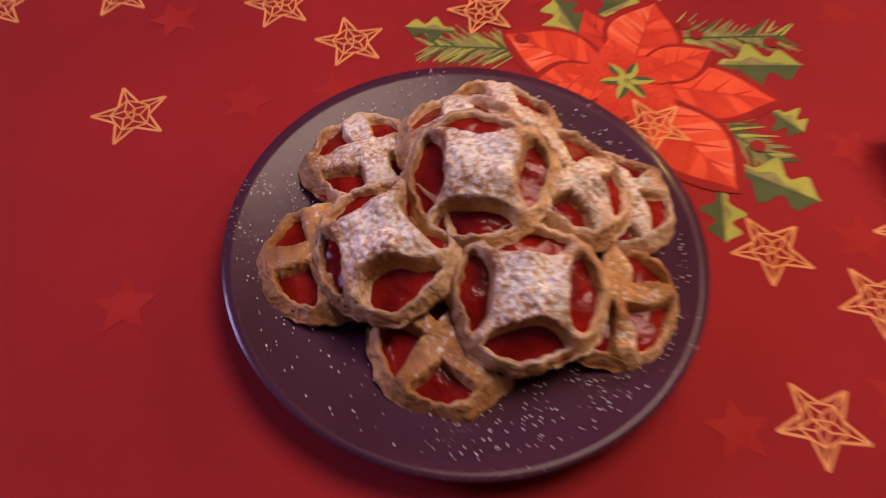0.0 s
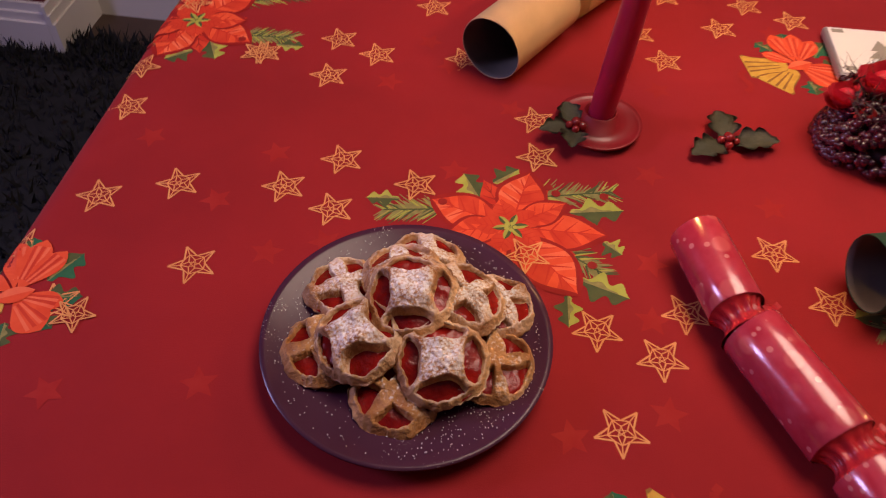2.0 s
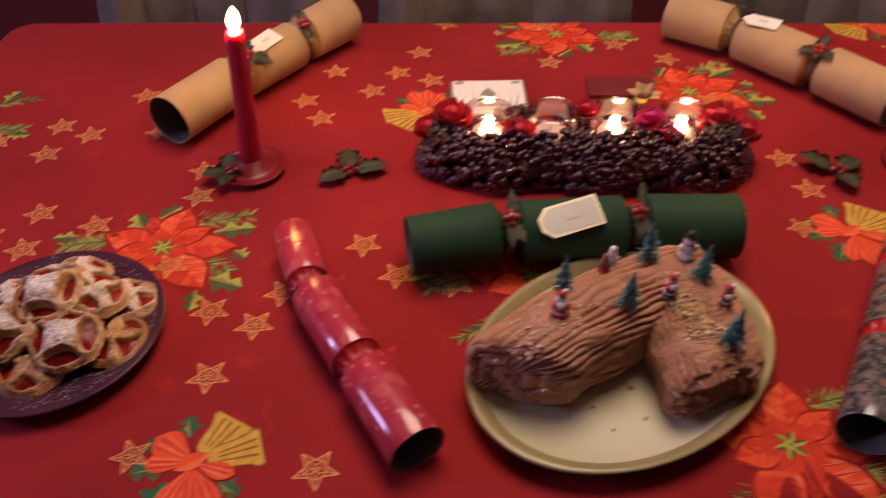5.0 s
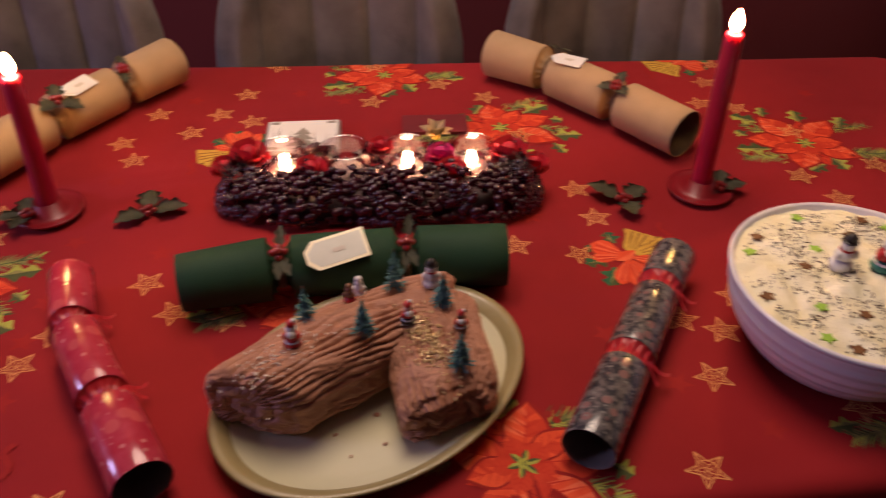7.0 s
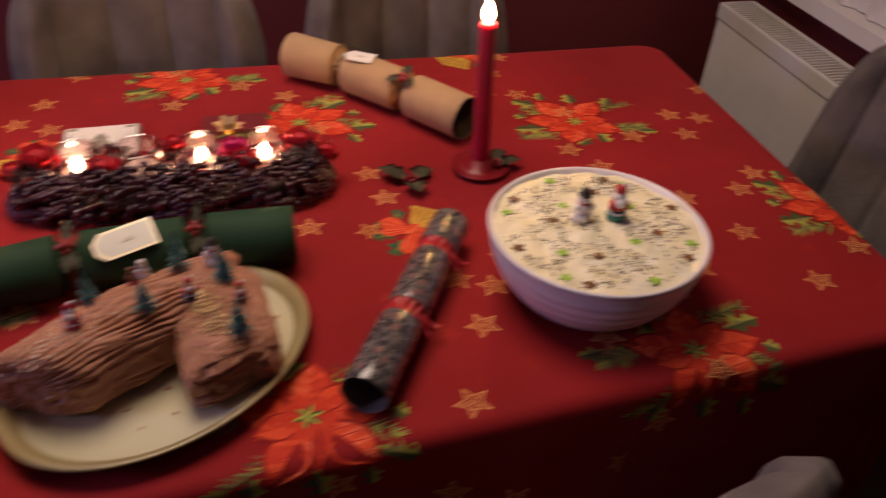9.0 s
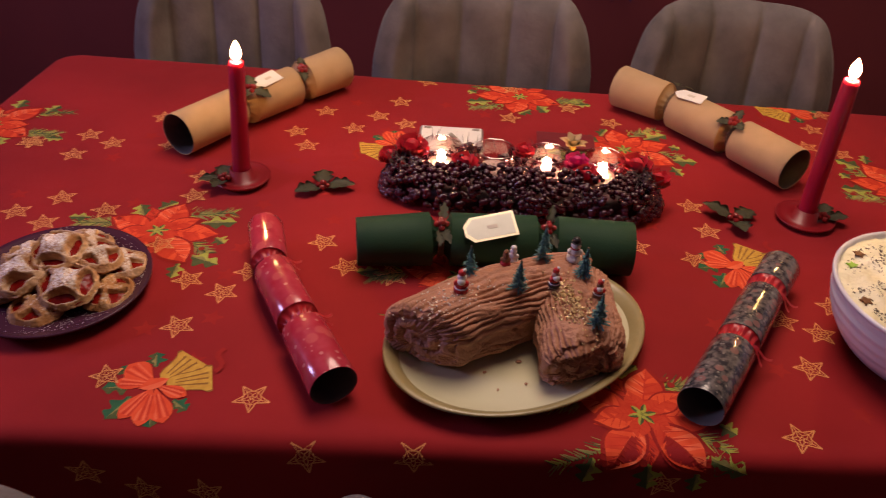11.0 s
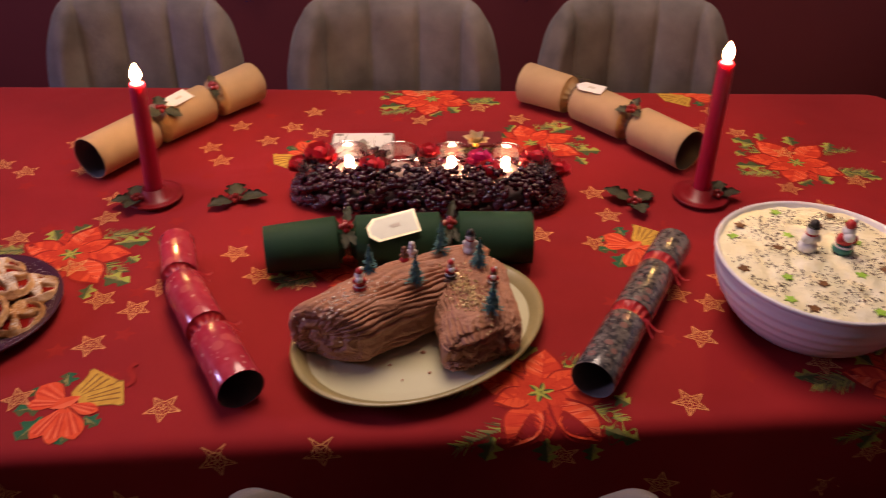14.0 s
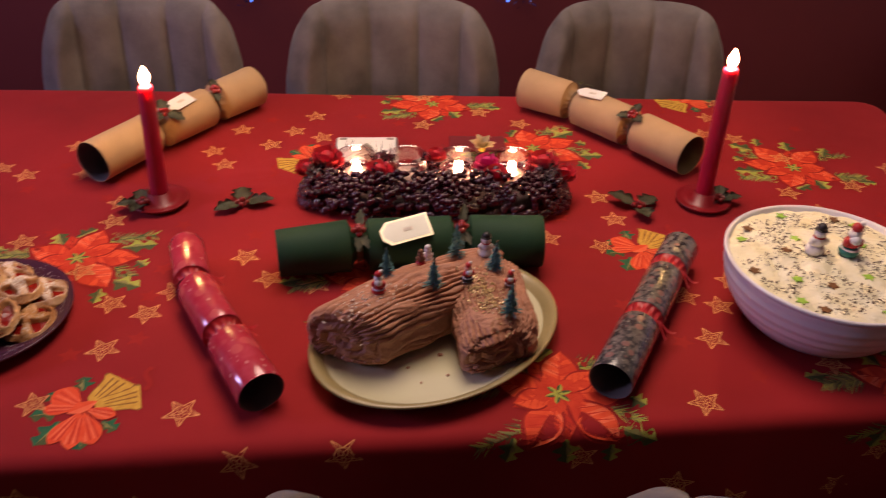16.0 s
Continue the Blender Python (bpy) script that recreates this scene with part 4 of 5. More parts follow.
def make_tart(x, y, z, tilt, tilt_dir, turn, wide, seed, r=0.0325):
    m = Matrix.Translation((x, y, TZ + z)) @ Matrix.Rotation(radians(tilt_dir), 4, "Z") @ Matrix.Rotation(radians(tilt), 4, "Y") @ Matrix.Rotation(radians(turn - tilt_dir), 4, "Z")
    ob = thing("jam_tart", m, "small jam tart with a pastry pillow top, dusted with icing sugar" if wide else "small jam tart with crossed pastry strips, dusted with icing sugar", "tart", "jam tarts on the plate")
    off = Vector((seed * 3.7, seed * 1.3, 0))
    rings, seg = 30, 96
    bm = bmesh.new()
    grid = []

    def outer(a):
        return r * (1 + 0.11 * noise.noise(Vector((math.cos(a) * 1.8, math.sin(a) * 1.8, seed))) + 0.016 * math.sin(24 * a + 2 * math.sin(3 * a + seed)))

    for i in range(rings + 1):
        q = i / rings
        ring = []
        for k in range(seg):
            a = 2 * math.pi * k / seg
            rr = outer(a) * q
            px, py = rr * math.cos(a), rr * math.sin(a)
            bend = 0.05 * r * math.sin(py / r * 2 + seed)
            warp = 0.17 * noise.noise(Vector((px * 55, py * 55, seed + 3)))
            u, v = abs(px + bend) / r + warp, abs(py - bend) / r - warp * 0.8
            w = (0.40 + 0.10 * q * q) if wide else 0.185 + 0.07 * noise.noise(Vector((px * 60, py * 60, seed)))
            if wide:
                hole = max(0, 1 - (((u - 0.74) / 0.30) ** 2 + (v / 0.56) ** 2)), max(0, 1 - (((v - 0.74) / 0.30) ** 2 + (u / 0.56) ** 2))
                cover = 1 - min(1, 4.0 * max(hole))
            else:
                cover = max(min(1, max(0, (w - u) / 0.05 + 0.5)), min(1, max(0, (w * 1.05 - v) / 0.05 + 0.5)))
            rim = min(1, max(0, (q - (0.81 if wide else 0.76) - 0.05 * noise.noise(Vector((px * 80, py * 80, seed + 5)))) / 0.06))
            ragged = 0.22 * noise.noise(Vector((px * 150, py * 150, seed + 9)))
            cover = min(1, max(0, (cover - 0.5) * 1.0 + 0.5 + ragged * 2.2 * cover * (1 - cover) * 2))
            cover = max(cover, rim)
            dome = 0.0115 + (0.0125 if wide else 0.0060) * (1 - q * q) - 0.0062 * max(0, q - 0.80) / 0.20
            bump = 0.0036 * noise.noise(Vector((px * 62, py * 62, 2)) + off) + 0.0018 * noise.noise(Vector((px * 110, py * 110, 0)) + off) + 0.0008 * noise.noise(Vector((px * 320, py * 320, 4)) + off)
            ring.append(bm.verts.new((px, py, 0.0055 + (dome - 0.0055 + bump) * cover)))
        grid.append(ring)
    for q, zz in ((1.015, 0.0055), (1.0, 0.003), (0.94, 0.0005)):
        ring = []
        for k in range(seg):
            a = 2 * math.pi * k / seg
            rr = outer(a) * q
            ring.append(bm.verts.new((rr * math.cos(a), rr * math.sin(a), zz + 0.0008 * noise.noise(Vector((rr * math.cos(a) * 140, rr * math.sin(a) * 140, zz * 90)) + off))))
        grid.append(ring)
    for a, b in zip(grid, grid[1:]):
        for k in range(seg):
            bm.faces.new((a[k], a[(k + 1) % seg], b[(k + 1) % seg], b[k]))
    bmesh.ops.remove_doubles(bm, verts=grid[0], dist=1e-6)
    part("crust", bm, M["pastry" if z > 0.022 or y > -0.13 else "pastry_plain"], ob, smooth=True)
    bm = bmesh.new()
    prev = None
    for i in range(11):
        rr = r * 0.91 * i / 10
        ring = []
        for k in range(40):
            a = 2 * math.pi * k / 40
            p = Vector((rr * math.cos(a), rr * math.sin(a), 0))
            ring.append(bm.verts.new((p.x, p.y, 0.0098 + 0.0022 * noise.noise(p * 90 + off) - 0.0035 * (i / 10) ** 3)))
        if prev:
            for k in range(40):
                bm.faces.new((prev[k], prev[(k + 1) % 40], ring[(k + 1) % 40], ring[k]))
        prev = ring
    bmesh.ops.remove_doubles(bm, verts=bm.verts, dist=1e-6)
    part("jam", bm, M["jam"], ob, smooth=True)
    return ob


TARTS = ((-0.356, -0.172, 0.007, 4, 200, 20, 0), (-0.293, -0.204, 0.006, 6, 260, 60, 0), (-0.222, -0.165, 0.007, 5, 330, 15, 0),
         (-0.226, -0.108, 0.009, 8, 20, 40, 0), (-0.290, -0.070, 0.010, 8, 90, 10, 0), (-0.352, -0.110, 0.009, 8, 150, 30, 0),
         (-0.290, -0.140, 0.006, 0, 0, 0, 0),
         (-0.326, -0.170, 0.025, 18, 220, 35, 1), (-0.262, -0.180, 0.024, 18, 285, 12, 1), (-0.252, -0.120, 0.029, 16, 10, 45, 0),
         (-0.292, -0.132, 0.040, 14, 255, 8, 1), (-0.305, -0.098, 0.024, 10, 120, 20, 0))
for k, (x, y, z, tilt, td, turn, wide) in enumerate(TARTS):
    make_tart(-0.291 + 0.93 * (x + 0.293), -0.136 + 0.90 * (y + 0.143), z, tilt, td, turn, wide, k + 1, 0.0335 if wide else 0.0315)


def make_crumbs():
    bm = bmesh.new()
    rnd = random.Random(8)
    for i in range(800):
        a, q = rnd.uniform(0, 6.28), rnd.uniform(0.45, 0.99) ** 0.6 * 0.1
        x, y = q * math.cos(a), q * math.sin(a)
        if rnd.random() < 0.35:
            x = abs(x)
        z = 0.0048 if q < 0.07 else 0.0052 + (q - 0.07) * 0.32
        t = rnd.uniform(0.00018, 0.00055)
        bmesh.ops.create_icosphere(bm, subdivisions=1, radius=t, matrix=Matrix.Translation((x, y, z)))
    part("sugar_specks", bm, mat("icing sugar", (0.72, 0.70, 0.70), (0.8, 0.78, 0.78), 300, 0.8), pie_plate, kind="stuff")


make_crumbs()

# ---------------------------------------------------------------- yule log on its plate
oval = thing("oval_plate", pose(0.259, -0.168, TZ + 0.0005, 0, 0, 36), "oval cream stoneware plate with a speckled olive rim", "plate")
AS = 0.119 / 0.161
part("dish", lathe([(0.0005, 0.006), (0.118, 0.006), (0.132, 0.008), (0.142, 0.013)], 110, sy=AS), M["stoneware"], oval, smooth=True)
part("rim", lathe([(0.142, 0.013), (0.152, 0.0205), (0.159, 0.022), (0.161, 0.020), (0.150, 0.012), (0.135, 0.003), (0.118, 0.0), (0.0005, 0.0)], 110, sy=AS), M["stoneware_rim"], oval, "olive glazed rim", smooth=True)


def bend(path, q):
    """A point and a heading on the curve that three points draw."""
    a, b, c = (Vector(v) for v in path)
    return a * (1 - q) ** 2 + b * 2 * q * (1 - q) + c * q * q, ((b - a) * (1 - q) + (c - b) * q).normalized()


def frosted(path, half, high, seed, slant, ridges=40, sag=0.0):
    """A frosted body swept along a curve: fork-drawn ridges along it, ragged swirls on its cut ends."""
    bm = bmesh.new()
    n, rows = 330, 84
    rings, mids = [], []
    for i in range(rows + 1):
        q = i / rows
        c, t = bend(path, q)
        side = Vector((-t.y, t.x))
        hh = high * (1 - sag * q ** 2) / 2
        end0, end1 = max(0, 1 - q * 2.2) ** 2, max(0, 1 - (1 - q) * 2.2) ** 2
        edge = min(1, q * 26, (1 - q) * 26)
        ring = []
        for k in range(n):
            a = 2 * math.pi * k / n
            ca, sa = math.cos(a), math.sin(a)
            along = q * 0.2
            ph = ridges * a / 2 + 2.2 * noise.noise(Vector((along * 16, ca * 1.5, sa * 1.5 + seed))) + 0.8 * noise.noise(Vector((along * 60, ca * 4, sa * 4 + seed)))
            depth = min(1, max(0.0, 0.82 + 1.5 * noise.noise(Vector((along * 22, ca * 2.2 + 7, sa * 2.2 + seed)))))
            groove = (1 - abs(math.sin(ph)) ** 0.6) * depth
            lump = noise.noise(Vector((along * 34, ca * 1.8, sa * 1.8 + seed + 4)))
            fine = noise.noise(Vector((along * 190, ca * 11, sa * 11 + seed)))
            k0 = 0.93 + 0.07 * edge ** 0.5
            off = -0.0052 * groove + 0.0032 * lump + 0.0011 * fine
            w = (half * k0) * math.copysign(abs(ca) ** 0.8, ca) + off * ca
            z = hh + (hh * k0) * math.copysign(abs(sa) ** (0.8 if sa > 0 else 0.5), sa) + off * sa
            if sa < -0.2:
                w *= 1 + 0.05 * lump
            x = (slant[0] * end0 + slant[1] * end1) * w + 0.0035 * fine * (1 - edge) + 0.004 * lump * (1 - edge)
            p = c + side * w + t * x
            ring.append(bm.verts.new((p.x, p.y, max(z, 0.0004))))
        rings.append(ring)
        mids.append((c, t, side, hh))
    for a, b in zip(rings, rings[1:]):
        for k in range(n):
            bm.faces.new((a[k], a[(k + 1) % n], b[(k + 1) % n], b[k]))
    for sign, ring, (c, t, side, hh) in ((-1, rings[0], mids[0]), (1, rings[-1], mids[-1])):
        prev, m = ring, 34
        hub = Vector((0, 0, 0))
        for v in ring:
            hub += v.co / n
        base = [v.co.copy() for v in ring]
        out = Vector((t.x, t.y, 0)) * sign
        for i in range(1, m):
            q = 1 - i / m
            cur = []
            for k in range(n):
                a = 2 * math.pi * k / n
                warp = noise.noise(Vector((q * 2.2 * math.cos(a), q * 2.2 * math.sin(a), seed + 2)))
                swirl = abs(math.sin(a / 2 + q * 9 + 0.8 * warp)) ** 0.8
                bump = 0.0075 * swirl * min(1, q * 5) * min(1, (1 - q) * 9) * (0.75 + 0.8 * warp) + 0.0022 * noise.noise(base[k] * 60 * q + Vector((seed, 0, 0))) + 0.0012 * noise.noise(base[k] * 190 * q)
                cur.append(bm.verts.new(hub + (base[k] - hub) * q + out * (bump + 0.004 * (1 - q))))
            for k in range(n):
                bm.faces.new((prev[k], prev[(k + 1) % n], cur[(k + 1) % n], cur[k]))
            prev = cur
        bm.faces.new(prev)
    return bm


LX, LY = 0.26, -0.15
TRUNK = ((0.155 - LX, -0.217 - LY), (0.262 - LX, -0.128 - LY), (0.332 - LX, -0.116 - LY))
BRANCH = ((0.315 - LX, -0.118 - LY), (0.321 - LX, -0.170 - LY), (0.3290 - LX, -0.224 - LY))
log = thing("yule_log", pose(LX, LY, TZ + 0.0068), "chocolate buttercream yule log with a side branch, dotted with gold sugar", "cake")
part("trunk", frosted(TRUNK, 0.0435, 0.080, 2.0, (-0.55, 0.1), 36), M["choc"], log, smooth=True)
part("branch", frosted(BRANCH, 0.0475, 0.079, 7.0, (0.0, -0.2), 36, 0.26), M["choc"], log, smooth=True)


for k, (x, y, r0) in enumerate(((0.262, -0.205, 0.0028), (0.270, -0.238, 0.0018), (0.240, -0.250, 0.0015), (0.372, -0.120, 0.0022), (0.380, -0.150, 0.0016), (0.225, -0.226, 0.0020))):
    bm = ball(r0, (0, 0, 0), 1, (1.3, 0.9, 0.8))
    for v in bm.verts:
        v.co *= 1 + 0.25 * noise.noise(v.co * 900 + Vector((k, 0, 0)))
    crumb = tagged(part("cake_crumb", bm, M["choc"], None), "small chocolate crumb fallen on the cream plate", "crumb", "crumbs on the plate")
    crumb.matrix_world = pose(x, y, TZ + 0.0065 + r0 * 0.7, 0, 0, 40 * k)


def scatter_on(ob_name, cx, cy, sx, sy, turn, n, ink, size, seed, top):
    """Sugar flakes lying on the frosting, as one part."""
    rnd = random.Random(seed)
    bm = bmesh.new()
    inv = log.matrix_world.inverted()
    for i in range(n):
        u, v = rnd.gauss(0, sx), rnd.gauss(0, sy)
        x = cx + u * math.cos(radians(turn)) - v * math.sin(radians(turn))
        y = cy + u * math.sin(radians(turn)) + v * math.cos(radians(turn))
        p = inv @ Vector((x, y, TZ + top(x, y)))
        t = rnd.uniform(0.6, 1.2) * size
        bmesh.ops.create_cube(bm, size=1, matrix=Matrix.Translation(p) @ Euler((rnd.uniform(0, 3), rnd.uniform(0, 3), rnd.uniform(0, 3))).to_matrix().to_4x4() @ Matrix.Diagonal((t, t * 0.8, t * 0.35, 1)))
    part(ob_name, bm, M[ink], log, kind="stuff")


def body_top(path, half, high, sag, x, y):
    """The height of the frosting over the table at a place."""
    d, q = min(((bend(path, i / 40)[0] - Vector((x - LX, y - LY))).length, i / 40) for i in range(41))
    return 0.0068 + high * (1 - sag * q * q) / 2 * (1 + max(0, 1 - (d / half) ** 2.5) ** 0.4)


def top_trunk(x, y):
    return max(body_top(TRUNK, 0.0435, 0.080, 0.0, x, y), body_top(BRANCH, 0.0475, 0.079, 0.26, x, y))


scatter_on("gold_sugar", 0.311, -0.182, 0.020, 0.009, 116, 280, "gold_flake", 0.0026, 4, top_trunk)
scatter_on("pale_sugar", 0.180, -0.205, 0.026, 0.011, 38, 130, "silver_flake", 0.0021, 5, top_trunk)


def make_mini_tree(x, y, z, h, seed, lean=0.0):
    rnd = random.Random(seed)
    bm = bmesh.new()
    for i in range(330):
        q = rnd.random() ** 0.8
        a, rr = rnd.uniform(0, 6.28), 0.30 * h * (1 - q) ** 0.9 * rnd.uniform(0.7, 1.1) * (0.8 + 0.2 * math.sin(q * 22))
        c = Vector((0, 0, h * (0.08 + 0.92 * q)))
        e = c + Vector((rr * math.cos(a), rr * math.sin(a), 0.06 * h * rnd.uniform(-1, 0.6)))
        w = Vector((-math.sin(a), math.cos(a), rnd.uniform(-0.5, 0.5))) * 0.0009
        bm.faces.new([bm.verts.new(v) for v in (c - w, c + w, e + w * 0.8, e - w * 0.8)])
    ob = thing("toy_fir_tree", pose(x, y, TZ + z, lean, 0, 0), "tiny teal bottle-brush fir tree on the cake", "toy tree", "toy fir trees on the cake")
    part("bristles", bm, M["tree_teal"], ob, kind="stuff")
    part("stem", lathe([(0.0012, -0.008), (0.0008, h)], 8, close=True), M["fig_brown"], ob)


for k, (x, y, h, lean) in enumerate(((0.1995, -0.150, 0.040, -4), (0.2534, -0.172, 0.044, 3), (0.2812, -0.113, 0.047, -3), (0.326, -0.136, 0.042, 5), (0.3385, -0.204, 0.046, 4))):
    make_mini_tree(x, y, top_trunk(x, y) - 0.003, h, k, lean)


def make_figurine(x, y, z, h, inks, turn, label, group=""):
    """A plain little resin figure: stacked rounded forms in one mesh."""
    bm = bmesh.new()
    mats = []
    specs = (("body", 0.0, 0.30, 0.27, 0.95, inks[0]), ("chest", 0.27, 0.30, 0.22, 0.9, inks[1]), ("head", 0.56, 0.24, 0.17, 1.0, inks[2]), ("hat", 0.76, 0.22, 0.14, 1.0, inks[3]), ("feet", -0.02, 0.10, 0.24, 0.8, inks[4]))
    extra = [("arm", 0.34, 0.20, 0.09, 0.19 * k, 0.06, inks[1]) for k in (-1, 1)]
    if inks[3] == "fig_red":
        extra += [("beard", 0.44, 0.24, 0.15, 0, 0.12, "fig_white"), ("trim", 0.20, 0.08, 0.255, 0, 0, "fig_white"), ("pompom", 0.92, 0.13, 0.07, 0.09, 0, "fig_white")]
    elif inks[3] == "fig_black":
        extra += [("brim", 0.77, 0.05, 0.19, 0, 0, "fig_black"), ("scarf", 0.52, 0.09, 0.17, 0, 0, "fig_red")]
    for name, z0, hh, rr, dx, dy, ink in extra:
        if ink not in mats:
            mats.append(ink)
        before = set(bm.faces)
        bmesh.ops.create_icosphere(bm, subdivisions=2, radius=1, matrix=Matrix.Translation((dx * h, -dy * h, (z0 + hh / 2) * h)) @ Matrix.Diagonal((rr * h, rr * h, hh * h * 0.62, 1)))
        for f in set(bm.faces) - before:
            f.material_index = mats.index(ink)
    for name, z0, hh, rr, flat, ink in specs:
        if ink not in mats:
            mats.append(ink)
        before = set(bm.faces)
        bmesh.ops.create_icosphere(bm, subdivisions=3, radius=1, matrix=Matrix.Translation((0, 0, (z0 + hh / 2) * h)) @ Matrix.Diagonal((rr * h, rr * h * flat, hh * h * 0.62, 1)))
        for f in set(bm.faces) - before:
            f.material_index = mats.index(ink)
    ob = part("figurine", bm, [M[i] for i in mats], None, smooth=True)
    ob.matrix_world = pose(x, y, TZ + z, 0, 0, turn)
    return tagged(ob, label, "figurine", group)


CAKE_FIG = "tiny figures on the cake"
make_figurine(0.192, -0.187, top_trunk(0.192, -0.187) - 0.002, 0.030, ("fig_red", "fig_red", "fig_white", "fig_red", "fig_black"), 0, "tiny red and white resin figure standing on the cake", CAKE_FIG)
make_figurine(0.2387, -0.128, top_trunk(0.2387, -0.128) - 0.002, 0.022, ("fig_red", "fig_brown", "fig_brown", "fig_brown", "fig_white"), 0, "tiny brown resin figure beside a white arch", CAKE_FIG)
make_figurine(0.247, -0.117, top_trunk(0.247, -0.117) - 0.002, 0.024, ("fig_white", "fig_white", "fig_white", "fig_white", "fig_white"), 0, "tiny white resin figure on the cake", CAKE_FIG)
make_figurine(0.316, -0.113, top_trunk(0.316, -0.113) - 0.002, 0.033, ("fig_white", "fig_white", "fig_white", "fig_black", "fig_white"), 0, "tiny snowman with a black hat on the cake", CAKE_FIG)
make_figurine(0.293, -0.157, top_trunk(0.293, -0.157) - 0.002, 0.026, ("fig_black", "fig_red", "fig_skin", "fig_red", "fig_white"), 20, "tiny red and black resin figure on the cake", CAKE_FIG)
make_figurine(0.341, -0.166, top_trunk(0.341, -0.166) - 0.002, 0.024, ("fig_brown", "fig_red", "fig_brown", "fig_red", "fig_black"), 0, "tiny dark red resin figure on the cake", CAKE_FIG)

# ---------------------------------------------------------------- trifle
BX, BY, BR, BH = 0.733, -0.122, 0.1235, 0.090
bowl = thing("trifle_bowl", pose(BX, BY, TZ + 0.0005), "white ribbed bowl filled to the brim with cream trifle", "bowl")
prof = [(0.0005, 0.0), (0.072, 0.0), (0.082, 0.003)]
for i in range(30):
    q = i / 29
    rr = 0.084 + 0.037 * math.sin(q * math.pi / 2) ** 0.75
    prof.append((rr + 0.0007 * math.sin(q * 34) * (1 if 0.25 < q < 0.9 else 0), 0.006 + (BH - 0.012) * q))
prof += [(BR, BH - 0.005), (BR + 0.0005, BH - 0.001), (BR - 0.002, BH + 0.0008), (BR - 0.005, BH - 0.002), (0.110, 0.045), (0.08, 0.012), (0.0005, 0.008)]
part("vessel", lathe(prof, 110), M["white_bowl"], bowl, smooth=True)


def cream_height(x, y):
    q = math.hypot(x, y) / (BR - 0.004)
    return BH - 0.006 + 0.004 * (1 - q ** 4) + 0.0036 * noise.noise(Vector((x * 46, y * 46, 1))) + 0.0020 * noise.noise(Vector((x * 90, y * 90, 5))) + 0.0008 * noise.noise(Vector((x * 170, y * 170, 2)))


bm = bmesh.new()
prev = None
for i in range(46):
    rr = (BR - 0.0042) * i / 45
    ring = []
    for k in range(120):
        a = 2 * math.pi * k / 120
        x, y = rr * math.cos(a), rr * math.sin(a)
        ring.append(bm.verts.new((x, y, cream_height(x, y))))
    if prev:
        for k in range(120):
            bm.faces.new((prev[k], prev[(k + 1) % 120], ring[(k + 1) % 120], ring[k]))
    prev = ring
bmesh.ops.remove_doubles(bm, verts=bm.verts, dist=1e-6)
part("cream", bm, M["cream"], bowl, "thick whipped cream topping", smooth=True)


def make_shavings():
    rnd = random.Random(12)
    bm = bmesh.new()
    n = 0
    while n < 1700:
        a, q = rnd.uniform(0, 6.28), math.sqrt(rnd.random()) * 0.109
        x, y = q * math.cos(a), q * math.sin(a)
        if noise.noise(Vector((x * 32, y * 32, 7))) + rnd.uniform(-0.25, 0.25) < 0.0:
            continue
        n += 1
        t = rnd.choice((0.0006, 0.0007, 0.0009, 0.0014))
        bmesh.ops.create_cube(bm, size=1, matrix=Matrix.Translation((x, y, cream_height(x, y) + 0.0004)) @ Euler((rnd.uniform(-0.4, 0.4), rnd.uniform(-0.4, 0.4), rnd.uniform(0, 3))).to_matrix().to_4x4() @ Matrix.Diagonal((t * 2.0, t, t * 0.5, 1)))
    part("shaved_chocolate", bm, M["choc_flake"], bowl, kind="stuff")


make_shavings()


def sugar_star(x, y, r, ink, turn, name):
    bm = bmesh.new()
    f = bm.faces.new([bm.verts.new((v.x, v.y, 0)) for v in star_points(r, turn, 0.55)])
    q = bmesh.ops.extrude_face_region(bm, geom=[f])
    bmesh.ops.translate(bm, vec=(0, 0, 0.0014), verts=[v for v in q["geom"] if isinstance(v, bmesh.types.BMVert)])
    bmesh.ops.translate(bm, vec=(x, y, cream_height(x, y) + 0.0002), verts=bm.verts)
    part(name, bm, M[ink], bowl)


for k in range(12):
    a = radians(12 + 30 * k + 9 * math.sin(k * 2.1))
    sugar_star(0.103 * math.cos(a), 0.103 * math.sin(a), 0.0075, "lime_star" if k % 2 else "brown_star", 17 * k, "lime_star" if k % 2 else "chocolate_star")
for k in range(8):
    a = radians(30 + 45 * k + 9 * math.sin(k * 3.3))
    rr = 0.058 + 0.012 * math.sin(k * 1.9)
    sugar_star(rr * math.cos(a), rr * math.sin(a), 0.0072, "brown_star" if k % 2 else "lime_star", 23 * k, "chocolate_star" if k % 2 else "lime_star")
make_figurine(BX - 0.014, BY + 0.016, BH - 0.003, 0.043, ("fig_white", "fig_white", "fig_white", "fig_black", "fig_white"), 0, "small snowman figure with black hat on the trifle", "figures on the trifle")
make_figurine(BX + 0.026, BY + 0.012, BH - 0.003, 0.046, ("fig_green", "fig_red", "fig_white", "fig_red", "fig_black"), 0, "small red and green resin figure on the trifle", "figures on the trifle")


